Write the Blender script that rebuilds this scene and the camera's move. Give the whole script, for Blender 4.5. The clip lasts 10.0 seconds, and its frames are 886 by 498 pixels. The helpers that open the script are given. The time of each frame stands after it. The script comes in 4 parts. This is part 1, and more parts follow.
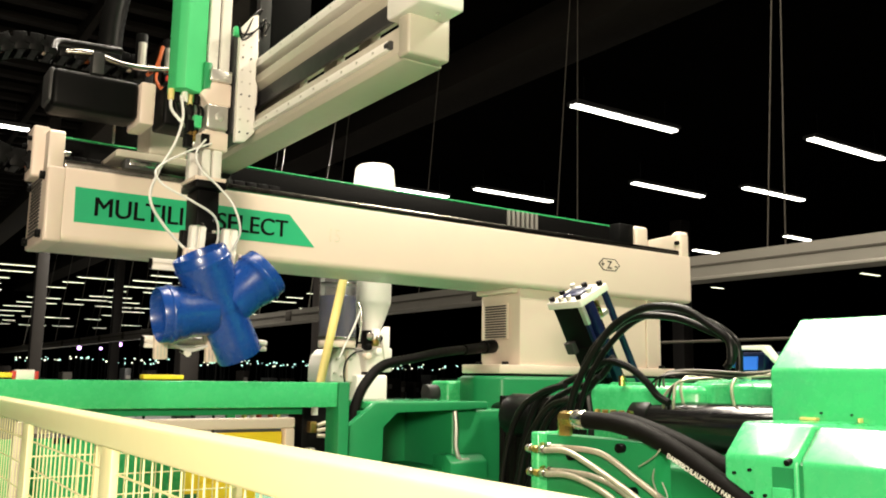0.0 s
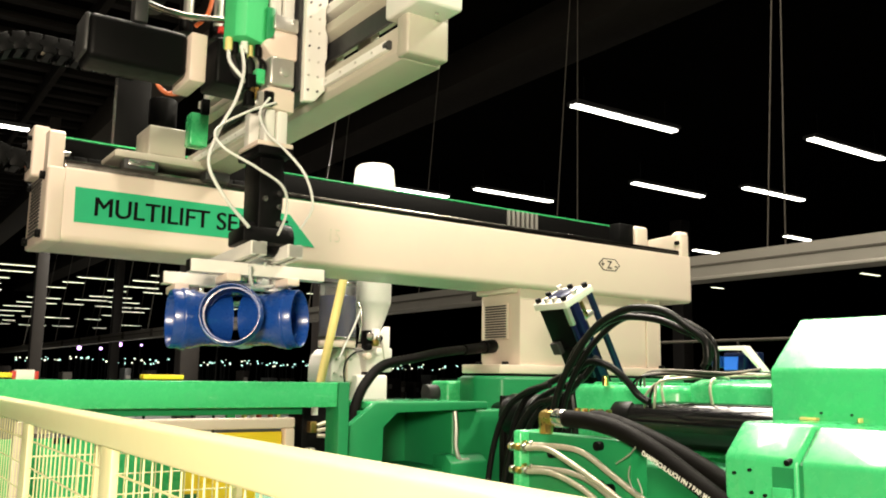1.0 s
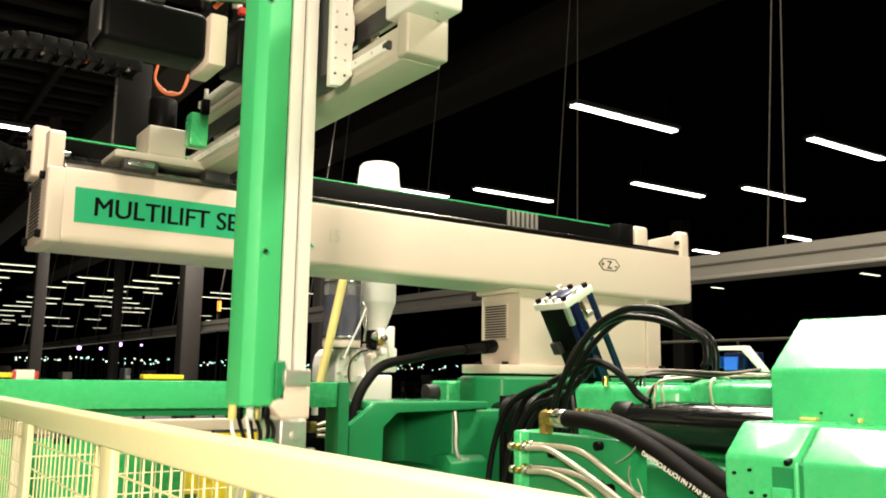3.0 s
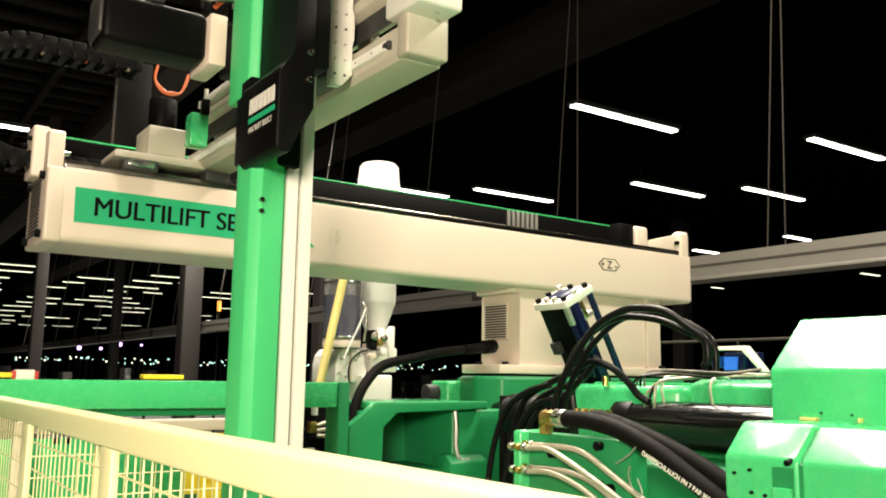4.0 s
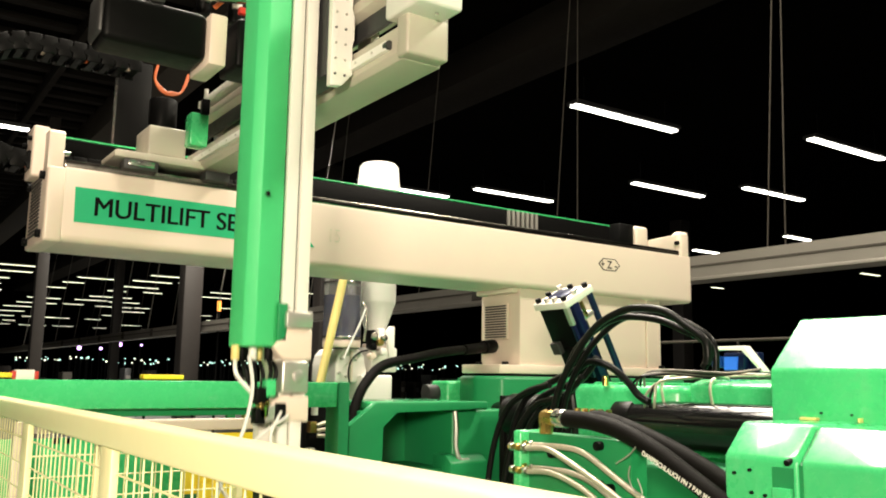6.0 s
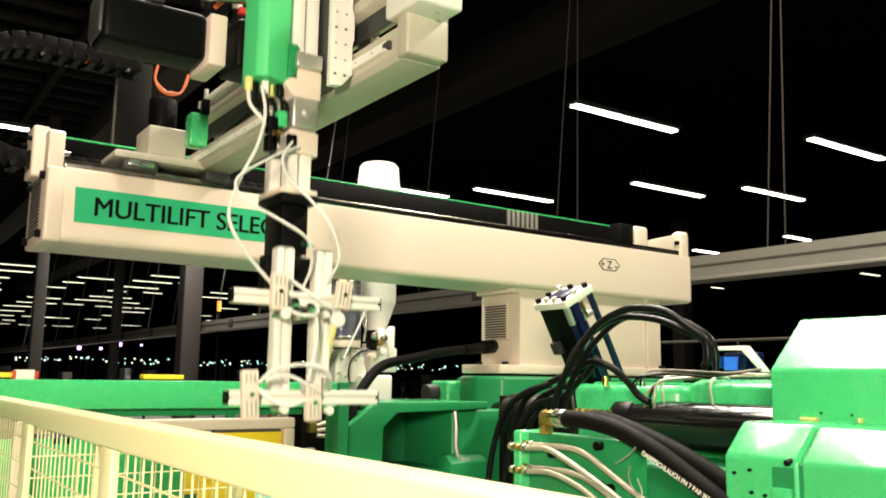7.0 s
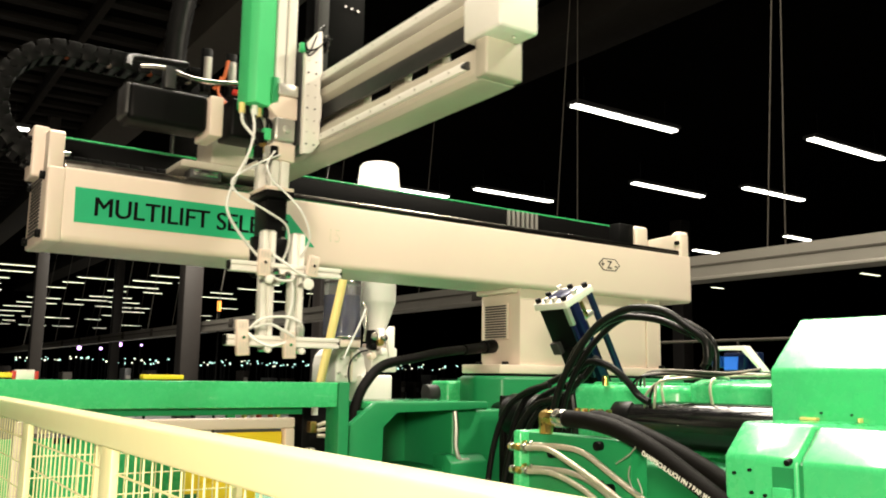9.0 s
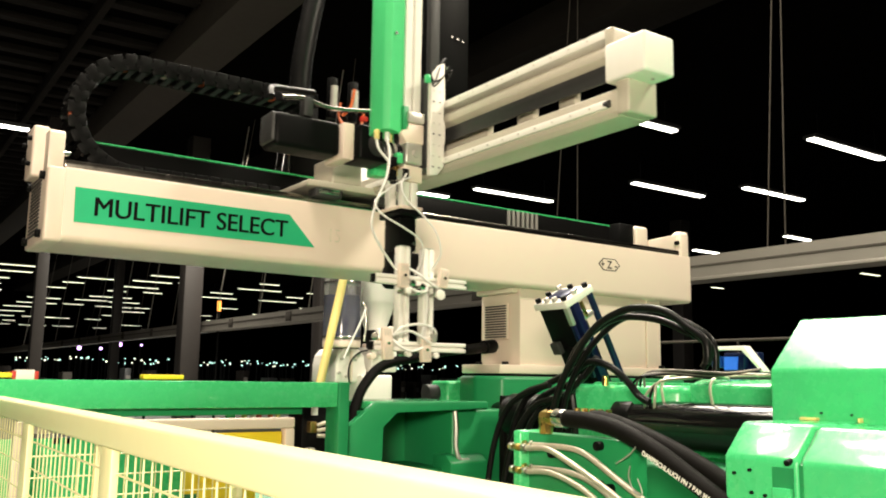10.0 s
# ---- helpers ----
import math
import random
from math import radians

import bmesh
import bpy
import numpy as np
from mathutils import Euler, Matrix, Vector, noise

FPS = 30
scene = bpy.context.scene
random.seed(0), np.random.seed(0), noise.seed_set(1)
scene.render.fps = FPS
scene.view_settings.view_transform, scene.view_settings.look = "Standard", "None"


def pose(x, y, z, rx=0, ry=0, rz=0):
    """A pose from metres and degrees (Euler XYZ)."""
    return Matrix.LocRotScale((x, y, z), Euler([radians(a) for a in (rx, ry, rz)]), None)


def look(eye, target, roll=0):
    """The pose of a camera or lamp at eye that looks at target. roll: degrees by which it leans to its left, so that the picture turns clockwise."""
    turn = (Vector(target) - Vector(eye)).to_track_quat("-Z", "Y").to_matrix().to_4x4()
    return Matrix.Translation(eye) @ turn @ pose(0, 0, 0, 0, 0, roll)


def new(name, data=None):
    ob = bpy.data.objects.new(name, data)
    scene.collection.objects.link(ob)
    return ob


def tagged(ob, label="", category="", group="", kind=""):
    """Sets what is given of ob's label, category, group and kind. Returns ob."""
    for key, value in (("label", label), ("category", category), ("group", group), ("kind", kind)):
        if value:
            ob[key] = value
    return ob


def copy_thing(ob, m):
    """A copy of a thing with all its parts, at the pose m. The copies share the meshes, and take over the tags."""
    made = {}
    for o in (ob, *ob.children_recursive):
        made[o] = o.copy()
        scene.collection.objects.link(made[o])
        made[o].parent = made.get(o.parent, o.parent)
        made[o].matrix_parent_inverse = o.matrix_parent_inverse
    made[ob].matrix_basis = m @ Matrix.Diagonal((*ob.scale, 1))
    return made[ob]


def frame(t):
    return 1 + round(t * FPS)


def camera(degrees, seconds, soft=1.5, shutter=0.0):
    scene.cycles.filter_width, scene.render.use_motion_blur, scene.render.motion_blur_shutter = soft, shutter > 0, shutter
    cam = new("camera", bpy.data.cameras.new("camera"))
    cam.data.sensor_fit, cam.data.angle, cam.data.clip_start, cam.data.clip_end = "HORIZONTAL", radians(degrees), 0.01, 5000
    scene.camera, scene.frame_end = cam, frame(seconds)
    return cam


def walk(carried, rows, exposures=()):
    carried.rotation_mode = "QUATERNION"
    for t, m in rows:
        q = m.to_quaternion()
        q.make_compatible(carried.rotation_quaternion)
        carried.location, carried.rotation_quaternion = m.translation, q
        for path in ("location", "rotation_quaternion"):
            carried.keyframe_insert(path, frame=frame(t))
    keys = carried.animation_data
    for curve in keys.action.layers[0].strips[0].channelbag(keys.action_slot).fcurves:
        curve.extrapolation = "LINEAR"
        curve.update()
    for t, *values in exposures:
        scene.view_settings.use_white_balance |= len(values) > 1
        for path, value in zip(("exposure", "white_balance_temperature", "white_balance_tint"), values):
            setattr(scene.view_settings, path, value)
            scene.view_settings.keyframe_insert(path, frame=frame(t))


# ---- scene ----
FOV, EYE = 54.73, (0.0, 0.0, 1.95)
YAW, PITCH, ROLL = 55.484, 8.543, 0.831
cam = camera(FOV, 10.0, soft=1.9, shutter=0.4)
_way = Vector((math.cos(radians(PITCH)) * math.cos(radians(YAW)), math.cos(radians(PITCH)) * math.sin(radians(YAW)), math.sin(radians(PITCH))))
CAM = look(EYE, Vector(EYE) + _way, ROLL)
walk(cam, [(0.0, CAM), (10.0, CAM)], exposures=[(0.0, 0.02, 6500, 10), (10.0, 0.02, 6500, 10)])

# ---- light: a dark hall at night, its ceiling lamps and an unseen front light ----
world = bpy.data.worlds.new("night")
world.use_nodes = True
scene.world = world
world.node_tree.nodes["Background"].inputs[0].default_value = (0.02, 0.022, 0.03, 1)
world.node_tree.nodes["Background"].inputs[1].default_value = 0.06


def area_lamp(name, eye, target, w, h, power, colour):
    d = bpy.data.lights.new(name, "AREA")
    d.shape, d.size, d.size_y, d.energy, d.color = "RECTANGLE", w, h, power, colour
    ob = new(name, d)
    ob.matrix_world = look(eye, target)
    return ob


area_lamp("ceiling_lamp_light", (6.3, 17.5, 6.85), (6.3, 17.6, 0.0), 3.0, 0.4, 900, (1.0, 0.93, 0.80))
area_lamp("ceiling_lamp_light", (11.0, 44.0, 6.85), (11.0, 44.6, 0.0), 6.0, 0.8, 1500, (1.0, 0.95, 0.84))
# Low unseen light added behind the camera; brightens the near front faces
area_lamp("unseen_front_light", (-1.5, -1.5, 2.6), (2.2, 3.0, 2.0), 0.8, 0.5, 262, (1.0, 0.86, 0.66))
area_lamp("ceiling_lamp_light", (5.0, -0.3, 6.6), (1.8, 3.0, 2.2), 1.6, 0.4, 310, (1.0, 0.90, 0.72))
area_lamp("ceiling_lamp_light", (0.7, 2.6, 6.6), (2.8, 4.8, 2.0), 2.8, 0.4, 250, (1.0, 0.88, 0.72))
area_lamp("ceiling_lamp_light", (1.9, 4.45, 6.6), (1.95, 4.1, 1.8), 2.8, 1.3, 430, (1.0, 0.90, 0.76))
area_lamp("ceiling_lamp_light", (4.9, 4.9, 6.9), (2.6, 2.0, 1.8), 3.0, 1.0, 400, (1.0, 0.92, 0.76))


# ---- materials ----
def mat(name, base, rough=0.5, metal=0.0, vary=0.12, scale=8.0, bump=0.0, bscale=60.0, coat=0.0, spots=0.0, dirt=(0.05, 0.045, 0.04), alpha_t=0.0, spec=0.5):
    m = bpy.data.materials.new(name)
    m.use_nodes = True
    nt = m.node_tree
    b = nt.nodes["Principled BSDF"]
    b.inputs["Roughness"].default_value = rough
    b.inputs["Metallic"].default_value = metal
    b.inputs["Coat Weight"].default_value = coat
    b.inputs["Specular IOR Level"].default_value = spec
    b.inputs["Transmission Weight"].default_value = alpha_t
    tc = nt.nodes.new("ShaderNodeTexCoord")
    n1 = nt.nodes.new("ShaderNodeTexNoise")
    n1.inputs["Scale"].default_value = scale
    n1.inputs["Detail"].default_value = 6
    nt.links.new(tc.outputs["Object"], n1.inputs["Vector"])
    mix = nt.nodes.new("ShaderNodeMix")
    mix.data_type = "RGBA"
    mix.inputs[6].default_value = (*[c * (1 - vary) for c in base], 1)
    mix.inputs[7].default_value = (*[min(1, c * (1 + vary)) for c in base], 1)
    nt.links.new(n1.outputs["Fac"], mix.inputs[0])
    last = mix.outputs[2]
    if spots:
        n2 = nt.nodes.new("ShaderNodeTexNoise")
        n2.inputs["Scale"].default_value = scale * 2.3
        n2.inputs["Detail"].default_value = 9
        n2.inputs["Roughness"].default_value = 0.7
        nt.links.new(tc.outputs["Object"], n2.inputs["Vector"])
        ramp = nt.nodes.new("ShaderNodeValToRGB")
        ramp.color_ramp.elements[0].position, ramp.color_ramp.elements[1].position = 0.60, 0.78
        ramp.color_ramp.elements[1].color = (spots, spots, spots, 1)
        nt.links.new(n2.outputs["Fac"], ramp.inputs[0])
        mx = nt.nodes.new("ShaderNodeMix")
        mx.data_type = "RGBA"
        mx.inputs[7].default_value = (*dirt, 1)
        nt.links.new(ramp.outputs[0], mx.inputs[0])
        nt.links.new(last, mx.inputs[6])
        last = mx.outputs[2]
    nt.links.new(last, b.inputs["Base Color"])
    rr = nt.nodes.new("ShaderNodeMapRange")
    rr.inputs[3].default_value, rr.inputs[4].default_value = max(0.03, rough - 0.08), min(1, rough + 0.1)
    n3 = nt.nodes.new("ShaderNodeTexNoise")
    n3.inputs["Scale"].default_value = scale * 5
    nt.links.new(tc.outputs["Object"], n3.inputs["Vector"])
    nt.links.new(n3.outputs["Fac"], rr.inputs[0])
    nt.links.new(rr.outputs[0], b.inputs["Roughness"])
    if bump:
        nb = nt.nodes.new("ShaderNodeTexNoise")
        nb.inputs["Scale"].default_value = bscale
        nb.inputs["Detail"].default_value = 4
        nt.links.new(tc.outputs["Object"], nb.inputs["Vector"])
        bp = nt.nodes.new("ShaderNodeBump")
        bp.inputs["Strength"].default_value = bump
        bp.inputs["Distance"].default_value = 0.002
        nt.links.new(nb.outputs["Fac"], bp.inputs["Height"])
        nt.links.new(bp.outputs[0], b.inputs["Normal"])
    return m


def glow(name, colour, power):
    m = bpy.data.materials.new(name)
    m.use_nodes = True
    b = m.node_tree.nodes["Principled BSDF"]
    b.inputs["Base Color"].default_value = (*colour, 1)
    b.inputs["Emission Color"].default_value = (*colour, 1)
    b.inputs["Emission Strength"].default_value = power
    return m


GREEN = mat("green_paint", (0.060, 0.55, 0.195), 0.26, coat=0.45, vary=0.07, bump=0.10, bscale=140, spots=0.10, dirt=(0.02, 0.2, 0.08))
# The same green darkened: shade on the sheltered parts is put into the colour
SHADEGREEN = mat("shaded_green_paint", (0.014, 0.24, 0.08), 0.4, vary=0.08, bump=0.10, bscale=140, spots=0.15, dirt=(0.01, 0.1, 0.04))
CREAM = mat("cream_paint", (0.76, 0.635, 0.535), 0.36, vary=0.03, scale=3.0, bump=0.02, bscale=60)
ARMPAINT = mat("grey_beige_paint", (0.46, 0.425, 0.345), 0.34, vary=0.04, bump=0.05, bscale=90, spots=0.04, dirt=(0.4, 0.35, 0.28))
WHITE = mat("white_paint", (0.78, 0.76, 0.70), 0.4, vary=0.04, bump=0.08, bscale=120, spots=0.08, dirt=(0.5, 0.45, 0.36))
FENCE = mat("fence_paint", (0.85, 0.79, 0.45), 0.42, vary=0.04, bump=0.06, bscale=120)
BLACK = mat("black_plastic", (0.003, 0.003, 0.003), 0.45, spec=0.09, vary=0.25, bump=0.15, bscale=200)
RUBBER = mat("black_rubber", (0.005, 0.005, 0.005), 0.34, spec=0.18, vary=0.25, bump=0.2, bscale=220)
ALU = mat("brushed_aluminium", (0.60, 0.58, 0.53), 0.38, metal=0.75, vary=0.12, scale=14, bump=0.1, bscale=250)
STEEL = mat("bright_steel", (0.62, 0.60, 0.57), 0.22, metal=1.0, vary=0.12, scale=20)
RAILSTEEL = mat("dull_ground_steel", (0.30, 0.28, 0.25), 0.20, metal=1.0, vary=0.2, scale=6)
BLUE = mat("blue_plastic", (0.008, 0.055, 0.27), 0.27, vary=0.1, bump=0.04, bscale=90, coat=0.2)
NAVY = mat("blue_anodised_metal", (0.003, 0.008, 0.05), 0.33, metal=0.3, vary=0.15)
YELLOW = mat("yellow_paint", (0.88, 0.66, 0.03), 0.42, vary=0.06)
PALEYEL = mat("pale_yellow_plastic", (0.80, 0.66, 0.24), 0.45, vary=0.06)
BRASS = mat("brass", (0.62, 0.42, 0.14), 0.28, metal=1.0, vary=0.15)
ORANGE = mat("orange_cable", (0.52, 0.11, 0.025), 0.45, vary=0.08)
RED = mat("red_plastic", (0.55, 0.03, 0.02), 0.4, vary=0.08)
TUBEW = mat("translucent_white_hose", (0.74, 0.74, 0.70), 0.3, vary=0.05)
SILVERHOSE = mat("braided_steel_hose", (0.62, 0.57, 0.46), 0.33, metal=0.6, vary=0.25, scale=60, bump=0.4, bscale=500)
LACQUER = mat("black_gloss_lacquer", (0.006, 0.006, 0.006), 0.14, vary=0.2, spec=0.6)
HOSEBLACK = mat("matt_black_hose_rubber", (0.004, 0.0035, 0.003), 0.6, vary=0.3, spec=0.1, bump=0.25, bscale=300)
INK = mat("black_ink", (0.004, 0.004, 0.004), 0.7, vary=0.05, spec=0.08)
LIFTGREEN = mat("satin_green_paint", (0.070, 0.58, 0.205), 0.5, vary=0.06, bump=0.08, bscale=140, spots=0.08, dirt=(0.02, 0.22, 0.09), spec=0.35)
FAINT = mat("faint_green_grey_print", (0.60, 0.58, 0.44), 0.4, vary=0.05)
STICKER = mat("green_sticker", (0.02, 0.42, 0.19), 0.4, vary=0.04)
GREYDARK = mat("dark_grey_metal", (0.03, 0.03, 0.03), 0.5, vary=0.2)
# Near-black and without gloss: the dark of the unlit hall sits in the colour
HALLDARK = mat("unlit_hall_black", (0.0026, 0.0024, 0.0022), 0.9, vary=0.3, scale=0.6, spec=0.0)
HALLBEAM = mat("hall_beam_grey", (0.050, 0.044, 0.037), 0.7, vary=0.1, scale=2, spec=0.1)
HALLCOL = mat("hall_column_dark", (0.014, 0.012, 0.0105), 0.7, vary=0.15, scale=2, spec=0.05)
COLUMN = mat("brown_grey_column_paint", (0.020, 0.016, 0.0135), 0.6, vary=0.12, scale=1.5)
FLOORM = mat("grey_floor_coating", (0.26, 0.25, 0.235), 0.3, vary=0.12, scale=1.2, bump=0.05)
TRAY = mat("galvanised_sheet", (0.20, 0.185, 0.16), 0.45, metal=0.35, vary=0.12, scale=2)
SCREEN = glow("screen_blue", (0.02, 0.10, 0.45), 0.9)
LAMP = glow("fluorescent_tube", (1.0, 0.97, 0.86), 12.0)
FARLAMP = glow("far_fluorescent_tube", (1.0, 0.98, 0.70), 2.6)
VIOLET = glow("violet_spotlight", (0.72, 0.38, 1.0), 6.0)
TEALGLOW = glow("distant_machine_lights", (0.55, 0.95, 0.80), 2.6)
GLASS = mat("clear_acrylic", (0.85, 0.87, 0.88), 0.06, vary=0.02, alpha_t=0.92)
GRANULE = mat("blue_granulate", (0.022, 0.028, 0.10), 0.7, spec=0.2, vary=0.5, scale=120, bump=0.8, bscale=260)

# ---- building helpers ----
ORG = {}


def thing(name, origin, label, category, group="", kind=""):
    ob = new(name)
    ob.empty_display_size = 0.05
    ob.location = origin
    ORG[ob.name] = Vector(origin)
    return tagged(ob, label, category, group, kind)


def part(name, bm, material, parent=None, label="", smooth=True):
    me = bpy.data.meshes.new(name)
    if parent is not None:
        o = ORG[parent.name]
        bmesh.ops.translate(bm, verts=bm.verts, vec=-o)
    bmesh.ops.recalc_face_normals(bm, faces=bm.faces)
    bm.to_mesh(me)
    bm.free()
    me.materials.append(material)
    if smooth:
        me.polygons.foreach_set("use_smooth", [True] * len(me.polygons))
        me.set_sharp_from_angle(angle=radians(38))
    ob = new(name, me)
    if parent is not None:
        ob.parent = parent
        ORG[ob.name] = o
    else:
        ORG[ob.name] = Vector((0, 0, 0))
    return tagged(ob, label)


def setting(name, bm, material, label, category):
    return tagged(part(name, bm, material), label, category, kind="structure")


def B():
    return bmesh.new()


def bevel_new(bm, geom_verts, bev, seg):
    es = {e for v in geom_verts for e in v.link_edges}
    bmesh.ops.bevel(bm, geom=list(es), offset=bev, segments=seg, affect="EDGES", profile=0.5, clamp_overlap=True)


def box(bm, x0, x1, y0, y1, z0, z1, bev=0.004, seg=2, turn=None):
    r = bmesh.ops.create_cube(bm, size=1.0)
    m = Matrix.Translation(((x0 + x1) / 2, (y0 + y1) / 2, (z0 + z1) / 2)) @ (turn or Matrix()) @ Matrix.Diagonal((abs(x1 - x0), abs(y1 - y0), abs(z1 - z0), 1))
    bmesh.ops.transform(bm, matrix=m, verts=r["verts"])
    if bev:
        bevel_new(bm, r["verts"], bev, seg)
    return bm


def prism(bm, poly, axis, a, b, bev=0.004, seg=2):
    """Extrudes a polygon of two coordinates along the axis from a to b."""
    def p3(u, v, w):
        return {"x": (w, u, v), "y": (u, w, v), "z": (u, v, w)}[axis]
    lo = [bm.verts.new(p3(u, v, a)) for u, v in poly]
    hi = [bm.verts.new(p3(u, v, b)) for u, v in poly]
    n = len(poly)
    bm.faces.new(lo)
    bm.faces.new(hi[::-1])
    for i in range(n):
        bm.faces.new((lo[i], lo[(i + 1) % n], hi[(i + 1) % n], hi[i]))
    if bev:
        bevel_new(bm, lo + hi, bev, seg)
    return bm


def cyl(bm, p0, p1, r0, r1=None, n=24, bev=0.0):
    p0, p1 = Vector(p0), Vector(p1)
    r = bmesh.ops.create_cone(bm, cap_ends=True, segments=n, radius1=r0, radius2=r0 if r1 is None else r1, depth=(p1 - p0).length)
    m = Matrix.Translation((p0 + p1) / 2) @ (p1 - p0).to_track_quat("Z", "Y").to_matrix().to_4x4()
    bmesh.ops.transform(bm, matrix=m, verts=r["verts"])
    if bev:
        es = {e for v in r["verts"] for e in v.link_edges if len(e.link_faces) == 2 and abs(e.calc_face_angle(0)) > 1.0}
        bmesh.ops.bevel(bm, geom=list(es), offset=bev, segments=2, affect="EDGES", profile=0.5, clamp_overlap=True)
    return bm


def smoothed(pts, steps=8):
    pts = [Vector(p) for p in pts]
    out = []
    for i in range(len(pts) - 1):
        a, b, c, d = pts[max(i - 1, 0)], pts[i], pts[i + 1], pts[min(i + 2, len(pts) - 1)]
        for k in range(steps):
            t = k / steps
            out.append(0.5 * (2 * b + (c - a) * t + (2 * a - 5 * b + 4 * c - d) * t * t + (3 * b - a - 3 * c + d) * t ** 3))
    return out + [pts[-1]]


def tube(bm, pts, r, n=10, steps=8, ribs=0.0):
    path = smoothed(pts, steps)
    up = Vector((0.13, 0.21, 0.97))
    rings = []
    for i, p in enumerate(path):
        d = (path[min(i + 1, len(path) - 1)] - path[max(i - 1, 0)]).normalized()
        s = d.cross(up).normalized()
        up = s.cross(d).normalized()
        rr = r * (1 + (ribs if i % 2 else 0))
        rings.append([bm.verts.new(p + rr * (math.cos(2 * math.pi * k / n) * s + math.sin(2 * math.pi * k / n) * up)) for k in range(n)])
    for a, b in zip(rings, rings[1:]):
        for k in range(n):
            bm.faces.new((a[k], a[(k + 1) % n], b[(k + 1) % n], b[k]))
    bm.faces.new(rings[0][::-1])
    bm.faces.new(rings[-1])
    return bm


def pipe_shell(bm, p0, p1, r_out, r_in, n=36, lip=0.0):
    """A hollow pipe, open at p1."""
    p0, p1 = Vector(p0), Vector(p1)
    m = Matrix.Translation(p0) @ (p1 - p0).to_track_quat("Z", "Y").to_matrix().to_4x4()
    L = (p1 - p0).length
    prof = [(r_out - lip, 0), (r_out - lip, L * 0.45), (r_out, L * 0.62), (r_out, L - 0.004), (r_out - 0.003, L), (r_in + 0.002, L), (r_in, L - 0.003), (r_in, L * 0.55), (r_in - 0.008, L * 0.5), (r_in - 0.008, 0)]
    rings = [[bm.verts.new(m @ Vector((r * math.cos(2 * math.pi * k / n), r * math.sin(2 * math.pi * k / n), z))) for k in range(n)] for r, z in prof]
    for a, b in zip(rings, rings[1:]):
        for k in range(n):
            bm.faces.new((a[k], a[(k + 1) % n], b[(k + 1) % n], b[k]))
    return bm


def lathe(bm, centre, prof, n=32):
    rings = [[bm.verts.new((centre[0] + r * math.cos(2 * math.pi * k / n), centre[1] + r * math.sin(2 * math.pi * k / n), z)) for k in range(n)] for r, z in prof]
    for a, b in zip(rings, rings[1:]):
        for k in range(n):
            bm.faces.new((a[k], a[(k + 1) % n], b[(k + 1) % n], b[k]))
    bm.faces.new(rings[0][::-1])
    bm.faces.new(rings[-1])
    return bm


def words(name, body, size, m, material, parent, label="", squeeze=1.0, thick=0.0006, weight=0.0):
    cu = bpy.data.curves.new(name, "FONT")
    cu.body, cu.size, cu.extrude, cu.offset = body, size, thick, weight
    ob = bpy.data.objects.new(name, cu)
    scene.collection.objects.link(ob)
    bpy.context.view_layer.update()
    me = bpy.data.meshes.new_from_object(ob.evaluated_get(bpy.context.evaluated_depsgraph_get()))
    bpy.data.objects.remove(ob)
    me.transform(m @ Matrix.Diagonal((squeeze, 1, 1, 1)))
    me.transform(Matrix.Translation(-ORG[parent.name]))
    me.materials.clear()
    me.materials.append(material)
    o = new(name, me)
    o.parent = parent
    ORG[o.name] = ORG[parent.name]
    return tagged(o, label)


FRONT = pose(0, 0, 0, 90, 0, 0)          # letters read from the camera's side of the beam
SIDE = pose(0, 0, 0, 90, 0, -90)         # letters on a face that looks to -x

# ---- hall ----
setting("floor", box(B(), -30, 60, -20, 110, -0.3, 0.0, 0), FLOORM, "grey coated factory hall floor", "floor")
# Night darkness of the ceiling and walls is painted on
setting("ceiling", box(B(), -30, 60, -20, 110, 7.6, 7.9, 0), HALLDARK, "near-black hall ceiling, its unlit dark put into the colour", "ceiling")
setting("wall_north", box(B(), -30, 60, 110.0, 110.4, 0, 7.6, 0), HALLDARK, "near-black far hall wall, its unlit dark put into the colour", "wall")
setting("wall_south", box(B(), -30, 60, -20.4, -20.0, 0, 7.6, 0), HALLDARK, "near-black hall wall, its unlit dark put into the colour", "wall")
setting("wall_east", box(B(), 60, 60.4, -20, 110, 0, 7.6, 0), HALLDARK, "near-black hall wall, its unlit dark put into the colour", "wall")
setting("wall_west", box(B(), -30.4, -30, -20, 110, 0, 7.6, 0), HALLDARK, "near-black hall wall, its unlit dark put into the colour", "wall")
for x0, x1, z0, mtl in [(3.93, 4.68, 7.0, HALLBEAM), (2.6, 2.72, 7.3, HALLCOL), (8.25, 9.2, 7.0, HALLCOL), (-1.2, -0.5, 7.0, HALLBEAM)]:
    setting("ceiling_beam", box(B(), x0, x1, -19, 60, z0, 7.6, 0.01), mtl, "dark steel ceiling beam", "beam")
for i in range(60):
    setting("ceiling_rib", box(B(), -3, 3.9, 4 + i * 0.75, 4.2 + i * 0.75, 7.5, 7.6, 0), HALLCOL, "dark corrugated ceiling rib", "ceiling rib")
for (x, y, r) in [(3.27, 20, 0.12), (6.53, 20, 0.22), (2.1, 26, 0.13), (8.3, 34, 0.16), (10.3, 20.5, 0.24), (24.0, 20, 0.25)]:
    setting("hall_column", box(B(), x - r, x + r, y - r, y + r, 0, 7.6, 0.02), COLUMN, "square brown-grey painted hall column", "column")


